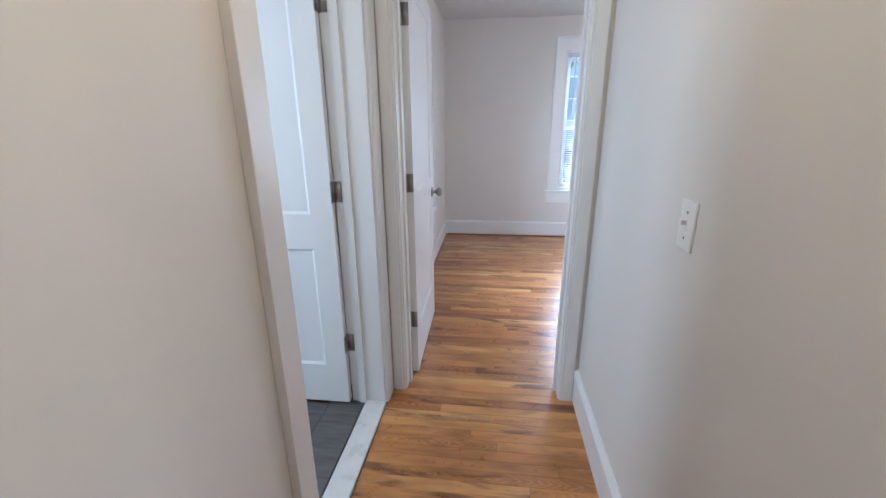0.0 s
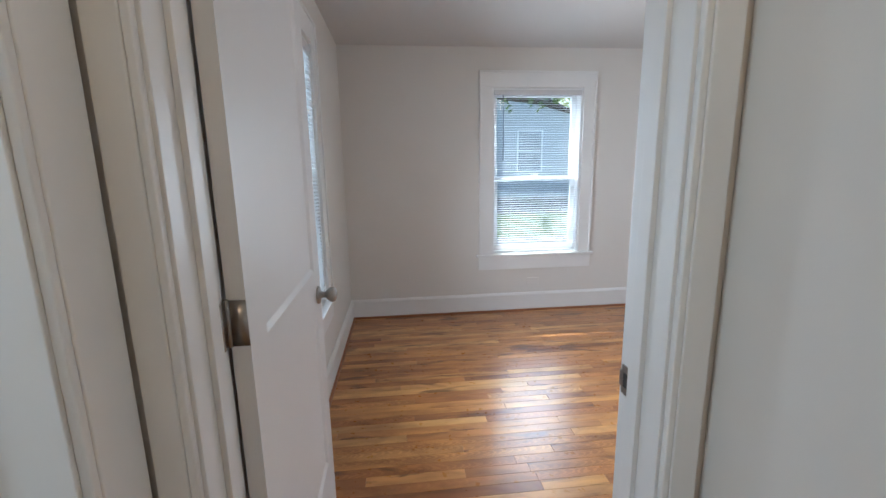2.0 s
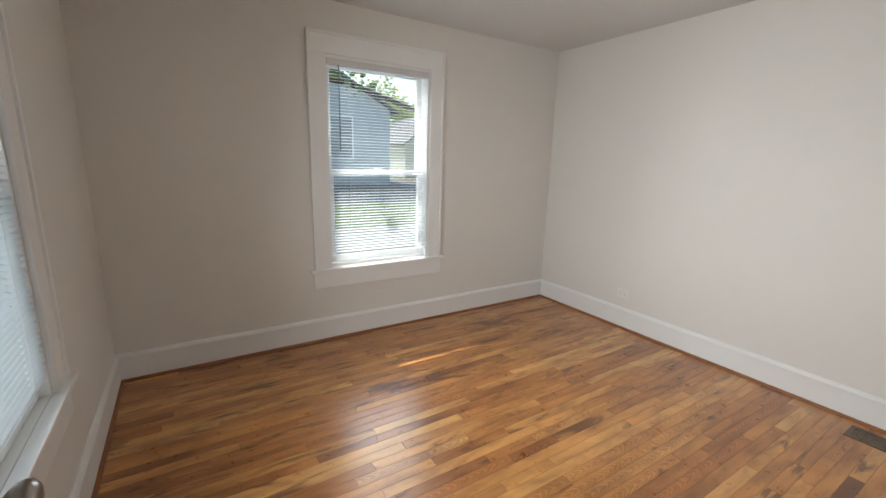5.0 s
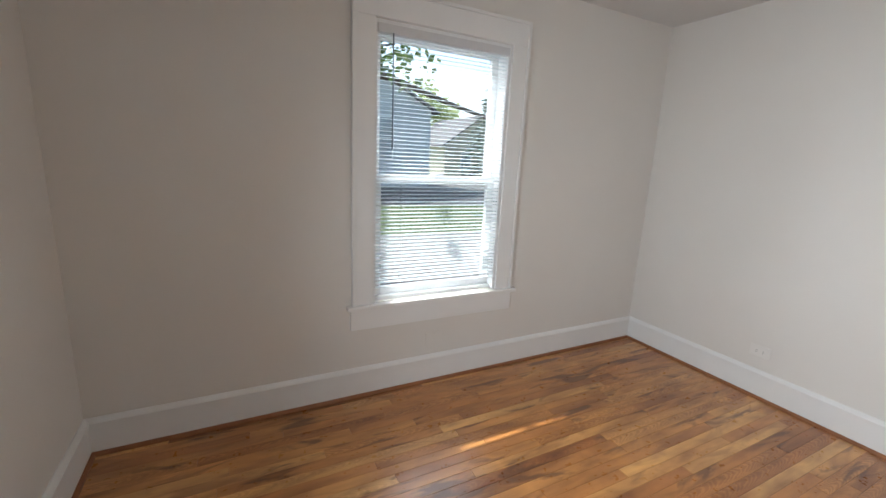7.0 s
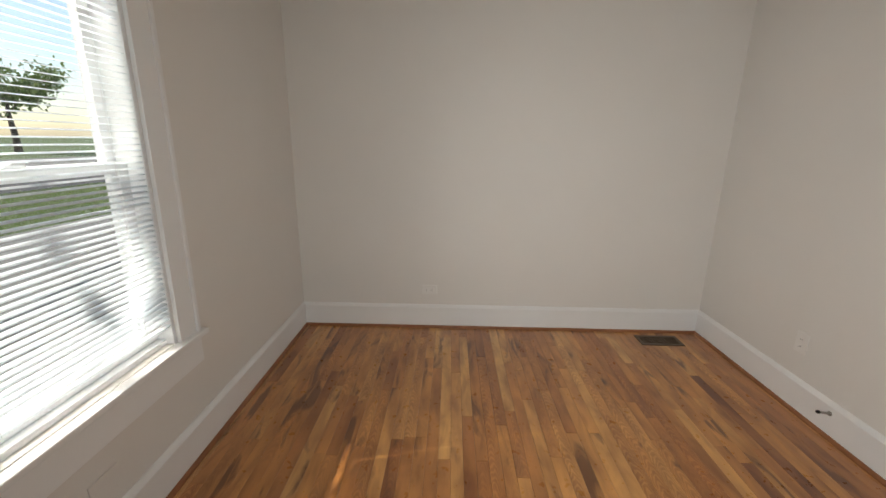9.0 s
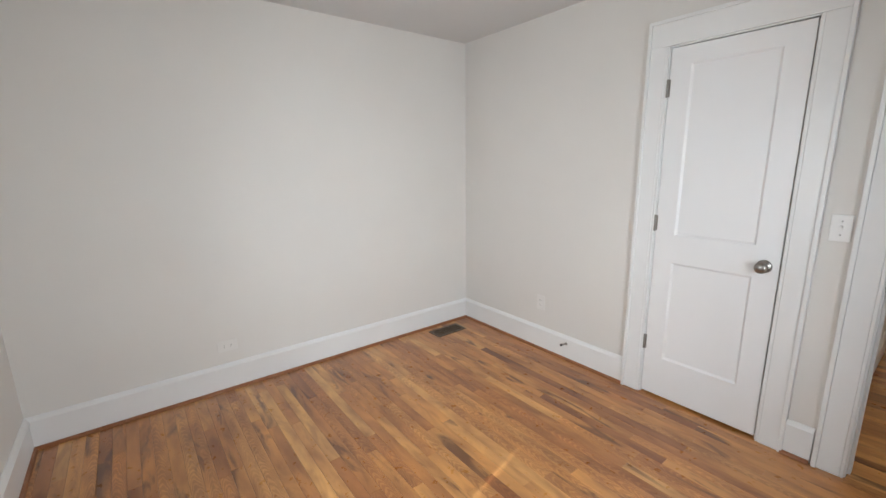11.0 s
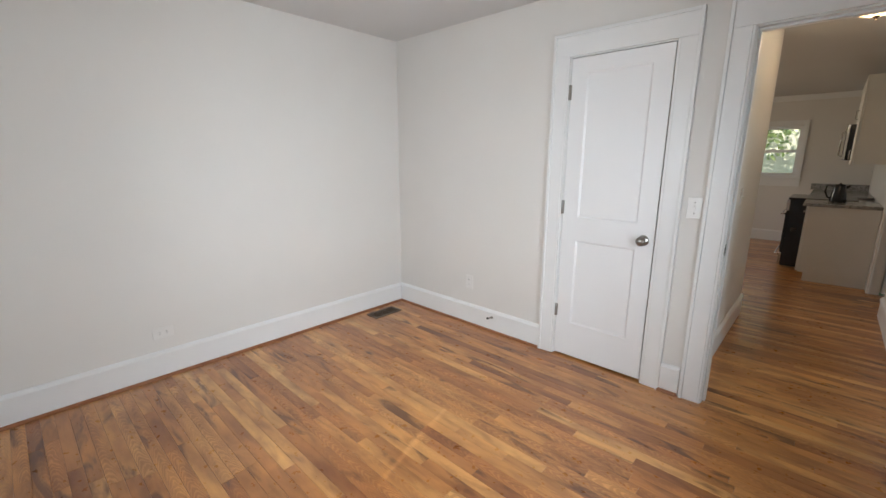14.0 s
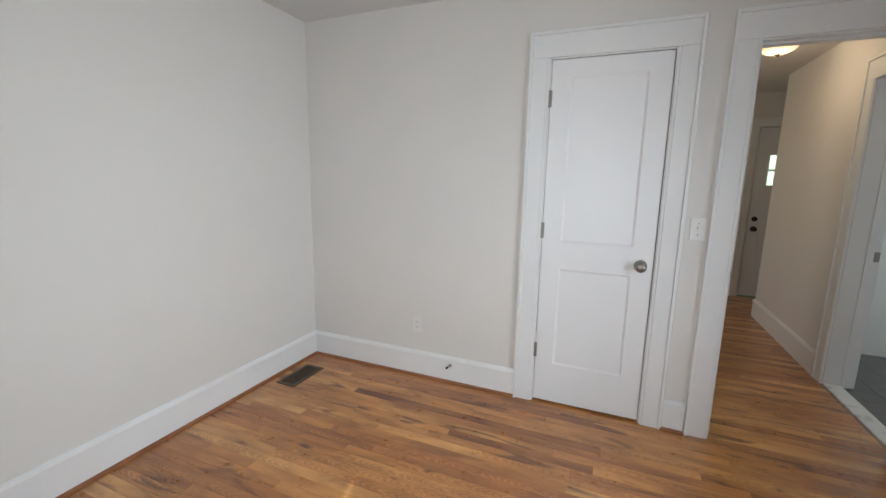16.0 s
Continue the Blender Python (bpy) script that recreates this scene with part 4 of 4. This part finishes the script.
structure(boxes("road", [(-80, 19.6, GZ, 120, 27.0, GZ + 0.02)], ASPHALT), "grey asphalt street past the lawn", "road")
structure(boxes("pavement_far", [(-80, 27.0, GZ, 120, 40.0, GZ + 0.06)], CONCRETE), "pale pavement and drive across the street", "pavement")

bm = bmesh.new()
rg = random.Random(5)
for i in range(15000):
    x, y = rg.uniform(2, 18), rg.uniform(13.3, 19.5)
    h, a = rg.uniform(0.04, 0.11), rg.uniform(0, 6.28)
    dx, dy = 0.012 * math.cos(a), 0.012 * math.sin(a)
    bm.faces.new((bm.verts.new((x - dx, y - dy, GZ)), bm.verts.new((x + dx, y + dy, GZ)), bm.verts.new((x + rg.uniform(-0.04, 0.04), y + rg.uniform(-0.04, 0.04), GZ + h))))
tagged(part("grass", bm, BLADES), "short green grass blades on the lawn", "grass", kind="stuff")


def house(x0, y0, x1, y1, eave, ridge, mat, label, wins, ridge_along="y"):
    root = tagged(empty("house", Matrix.Translation((x0, y0, GZ))), label, "house")
    w, d = x1 - x0, y1 - y0
    bm = bmesh.new()
    box(bm, 0, 0, 0, w, d, eave)
    g = [bm.verts.new(v) for v in ((0, 0, eave), (w, 0, eave), (w / 2, 0, ridge), (0, d, eave), (w, d, eave), (w / 2, d, ridge))]
    bm.faces.new(g[:3])
    bm.faces.new(g[3:])
    part("wall", bm, mat, root)
    bm = bmesh.new()
    n = int(eave / 0.16)
    for i in range(n):
        z = 0.3 + i * 0.16
        if z + 0.16 < eave:
            vs = [bm.verts.new(v) for v in ((0, -0.03, z), (w, -0.03, z), (w, -0.006, z + 0.158), (0, -0.006, z + 0.158), (0, -0.004, z), (w, -0.004, z))]
            bm.faces.new(vs[:4])
            bm.faces.new((vs[0], vs[4], vs[5], vs[1]))
            if x0 < -3:
                vs = [bm.verts.new(v) for v in ((w + 0.03, 0, z), (w + 0.03, d, z), (w + 0.006, d, z + 0.158), (w + 0.006, 0, z + 0.158))]
                bm.faces.new(vs)
    part("siding", bm, mat, root)
    bm = bmesh.new()
    o, t = 0.45, 0.14
    for s in (-1, 1):
        e = w / 2 + s * (w / 2 + o)
        ez = eave - o * (ridge - eave) / (w / 2)
        vs = [bm.verts.new(v) for v in ((w / 2, -o, ridge), (e, -o, ez), (e, d + o, ez), (w / 2, d + o, ridge), (w / 2, -o, ridge + t), (e, -o, ez + t), (e, d + o, ez + t), (w / 2, d + o, ridge + t))]
        for f in ((0, 1, 2, 3), (4, 5, 6, 7), (0, 1, 5, 4), (2, 3, 7, 6), (1, 2, 6, 5)):
            bm.faces.new([vs[i] for i in f])
    part("roof", bm, SHINGLE, root)
    for k, (wx, wz, ww, wh, side) in enumerate(wins):
        bm = bmesh.new()
        fr = 0.11
        rows = [(-fr, -0.07, -fr, 0, -0.005, wh + fr), (ww, -0.07, -fr, ww + fr, -0.005, wh + fr), (0, -0.07, -fr, ww, -0.005, 0), (0, -0.07, wh, ww, -0.005, wh + fr), (0, -0.055, wh / 2 - 0.03, ww, -0.005, wh / 2 + 0.03)]
        for r in rows:
            box(bm, *r)
        wd = part("window", bm, OUT_TRIM, root, "white window frame")
        m = Matrix.Translation((wx, 0, wz)) if side == "s" else pose(w, wx, wz, 0, 0, 90)
        wd.matrix_basis = m
        bm = bmesh.new()
        box(bm, 0, -0.040, 0, ww, -0.034, wh)
        part("pane", bm, DARK_PANE, wd)
    return root


house(-3.5, 30.0, 13.2, 40.0, 5.2, 9.6, SIDING, "blue-grey sided house with white windows across the street",
      [(12.3, 1.9, 1.6, 2.6, "s"), (8.6, 1.9, 1.6, 2.6, "s"), (4.5, 1.9, 1.6, 2.6, "s")])
house(20.5, 42.0, 29.0, 52.0, 3.6, 6.6, SIDING_PALE, "small pale yellow house further along the street", [(2.0, 1.2, 1.1, 1.5, "s"), (5.2, 1.2, 1.1, 1.5, "s")])
house(-20.0, -6.0, -11.5, 13.0, 3.4, 6.0, SIDING, "neighbouring blue-grey sided house beyond a side yard", [(8.9, 1.5, 0.95, 1.7, "e"), (11.6, 1.5, 0.95, 1.7, "e"), (14.6, 1.5, 0.95, 1.7, "e")])
house(-13.0, 15.0, -2.2, 19.3, 3.7, 5.6, SIDING, "blue-grey sided house with white window trim across the side lawn",
      [(6.9, 1.5, 0.9, 1.8, "s"), (8.6, 1.5, 0.9, 1.8, "s"), (3.4, 1.5, 0.9, 1.8, "s")])
house(-3, -30.0, 9.0, -22.0, 3.4, 6.4, SIDING_PALE, "pale house beyond the back yard", [(3, 1.2, 1.2, 1.5, "s")])


def tree(x, y, h, spread, trunk_r, seed, mat, label, count=2600, leaf=0.13, low=0.35, bare=()):
    r = random.Random(seed)
    root = tagged(empty("tree", Matrix.Translation((x, y, GZ))), label, "tree")
    bm = bmesh.new()
    tube(bm, [(0, 0, 0), (0.05, 0.03, h * 0.2), (-0.06, 0.08, h * 0.45), (0.05, -0.05, h * 0.8)], [trunk_r * 1.25, trunk_r, trunk_r * 0.7, trunk_r * 0.2], 9)
    part("trunk", bm, BARK, root)
    tips = []
    for k in range(11):
        a, z = k * 2.4 + r.uniform(-0.3, 0.3), h * r.uniform(low, 0.72)
        L = spread * r.uniform(0.55, 1.0)
        p0, p1, p2 = Vector((0, 0, z)), Vector((math.cos(a) * L * 0.5, math.sin(a) * L * 0.5, z + h * 0.10)), Vector((math.cos(a) * L, math.sin(a) * L, z + h * r.uniform(0.08, 0.26)))
        bm = bmesh.new()
        tube(bm, [p0, p1, p2], [trunk_r * 0.42, trunk_r * 0.25, trunk_r * 0.06], 6)
        part("limb", bm, BARK, root)
        tips += [p1, p2, (p1 + p2) / 2, p2 + Vector((r.uniform(-1, 1), r.uniform(-1, 1), r.uniform(0, 1))) * spread * 0.25]
    if bare:
        bm = bmesh.new()
        tube(bm, [Vector(q) for q in bare], [trunk_r * 0.5 * (1 - 0.82 * i / (len(bare) - 1)) for i in range(len(bare))], 7)
        part("limb", bm, BARK, root, "long bare limb")
    tips.append(Vector((0, 0, h * 0.9)))
    bm = bmesh.new()
    for i in range(count):
        c = tips[r.randrange(len(tips))]
        q = c + Vector((r.gauss(0, 1), r.gauss(0, 1), r.gauss(0, 0.75))) * spread * 0.17
        s = leaf * r.uniform(0.6, 1.3)
        n = Vector((r.uniform(-1, 1), r.uniform(-1, 1), r.uniform(-0.2, 1))).normalized()
        u = n.orthogonal().normalized() * s
        v = n.cross(u) * 0.6
        bm.faces.new([bm.verts.new(w) for w in (q - u, q - v * 0.9 - u * 0.2, q + u, q + v * 0.9 - u * 0.2)])
    part("crown", bm, mat, root)
    return root


def conifer(x, y, h, spread, seed, label):
    r = random.Random(seed)
    root = tagged(empty("tree", Matrix.Translation((x, y, GZ))), label, "tree")
    bm = bmesh.new()
    tube(bm, [(0, 0, 0), (0, 0, h * 0.5), (0, 0, h)], [0.2, 0.12, 0.02], 8)
    part("trunk", bm, BARK, root)
    bm = bmesh.new()
    z = h * 0.1
    while z < h:
        L = spread * (1 - z / h) ** 0.8 + 0.15
        for k in range(15):
            a = r.uniform(0, 6.28)
            for j in range(9):
                f = (j + 1) / 9 * L * r.uniform(0.8, 1.1)
                q = Vector((math.cos(a) * f, math.sin(a) * f, z - f * 0.25 + r.uniform(-0.1, 0.1)))
                s = 0.42 * r.uniform(0.6, 1.3)
                d = Vector((math.cos(a + r.uniform(-0.9, 0.9)), math.sin(a + r.uniform(-0.9, 0.9)), -0.3)) * s
                u = Vector((-d.y, d.x, r.uniform(-0.1, 0.1))) * 0.45
                bm.faces.new([bm.verts.new(w) for w in (q - u, q + d, q + u, q - d * 0.2)])
        z += h / 34
    part("crown", bm, NEEDLES, root)
    return root


tree(1.0, 12.6, 5.6, 3.2, 0.24, 11, LEAVES, "broad leafy tree with a long bare limb over the yard", 2200, 0.12, 0.48,
     bare=((0, 0, 3.6), (1.4, 0.3, 3.95), (3.4, 0.6, 3.75), (4.9, 0.6, 3.35), (5.8, 0.2, 3.05), (6.6, -0.5, 2.65)))
tree(26.0, 60.0, 12.0, 5.5, 0.3, 12, LEAVES_PALE, "pale green tree behind the far houses", 2600, 0.32)
tree(46.0, 52.0, 9.0, 4.5, 0.3, 13, LEAVES, "leafy tree along the street", 2200, 0.3)
tree(-3.0, -17.0, 8.0, 4.2, 0.2, 14, LEAVES_PALE, "leafy tree in the back yard", 5000, 0.13, 0.12)
tree(3.2, -16.0, 8.0, 4.2, 0.2, 15, LEAVES_PALE, "leafy tree behind the kitchen", 6000, 0.13, 0.10)
conifer(23.0, 36.5, 9.6, 4.0, 21, "tall dark green conifer across the street")


# ---- floors, strip by strip ----
STRIP, GAP = 0.0572, 0.0004
LENGTHS = [round(0.30 + 0.15 * i, 2) for i in range(9)]


def strip_verts(L, w=STRIP - GAP, t=0.006, c=0.0009):
    return ([(0, 0, -t), (L, 0, -t), (L, w, -t), (0, w, -t), (0, 0, -c), (L, 0, -c), (L, w, -c), (0, w, -c), (c, c, 0), (L - c, c, 0), (L - c, w - c, 0), (c, w - c, 0)],
            [(0, 1, 5, 4), (1, 2, 6, 5), (2, 3, 7, 6), (3, 0, 4, 7), (4, 5, 9, 8), (5, 6, 10, 9), (6, 7, 11, 10), (7, 4, 8, 11), (8, 9, 10, 11)])


strip_cache = {}


def strip_mesh(L):
    L = round(L, 3)
    if L not in strip_cache:
        v, f = strip_verts(L)
        me = bpy.data.meshes.new("floor_strip")
        me.from_pydata(v, [], f)
        me.materials.append(OAK)
        strip_cache[L] = me
    return strip_cache[L]


def row_of(x0, x1, r):
    x = x0 - r.uniform(0.0, 0.5)
    while x < x1:
        L = r.choice(LENGTHS) if r.random() < 0.75 else r.choice(LENGTHS[4:])
        a, b = max(x, x0), min(x + L - GAP, x1)
        if x1 - b < 0.12:
            b = x1
            L = x1 - x + GAP
        if b - a > 0.02:
            yield a, b - a
        x += L


def extent(y):
    """Where the oak floor runs, row by row."""
    if y > YS:
        return [(XW + 0.012, XE - 0.012)]
    if y > YH:
        return [(DX0, DX1), (CX0, CX1)]
    if y > 0.60:
        return [(HW + 0.008, HE - 0.008)]
    if y > -0.15:
        return [(HW + 0.008, KX1)]
    if y > -1.0:
        return [(-1.6, KX1)]
    return [(KX0, KX1)]


rf = random.Random(7)
vv, ff = [], []
k = int((YK - YS) / STRIP)
y = YS - 0.012 + k * STRIP
while y < YN - 0.02:
    for x0, x1 in extent(y + STRIP / 2):
        for x, L in row_of(x0, x1, rf):
            if y + STRIP / 2 > 0.5:
                s = new("floor_strip", strip_mesh(L))
                s.parent = floor if y + STRIP / 2 > YS else floor_hall
                s.location = (x, y, 0)
            else:
                v, f = strip_verts(L)
                q = len(vv)
                vv += [(a + x, b + y, c) for a, b, c in v]
                ff += [tuple(i + q for i in w) for w in f]
    y += STRIP
me = bpy.data.meshes.new("floor_strips")
me.from_pydata(vv, [], ff)
me.materials.append(OAK_JOINED)
rest = new("floor_strips", me)
rest["kind"] = "stuff"
rest.parent = floor_hall

v, f = strip_verts(1.2, 0.176, 0.008, 0.0012)
me = bpy.data.meshes.new("floor_plank")
me.from_pydata(v, [], f)
me.materials.append(VINYL_PLANK)
for i in range(10):
    for j in range(2):
        s = new("floor_plank", me)
        s.parent = floor_bath
        s.matrix_basis = pose(-1.9 + 0.1775 * (i + 1) + 0.17, 0.45 + 1.2015 * j - 0.3 * (i % 3), 0, 0, 0, 90)
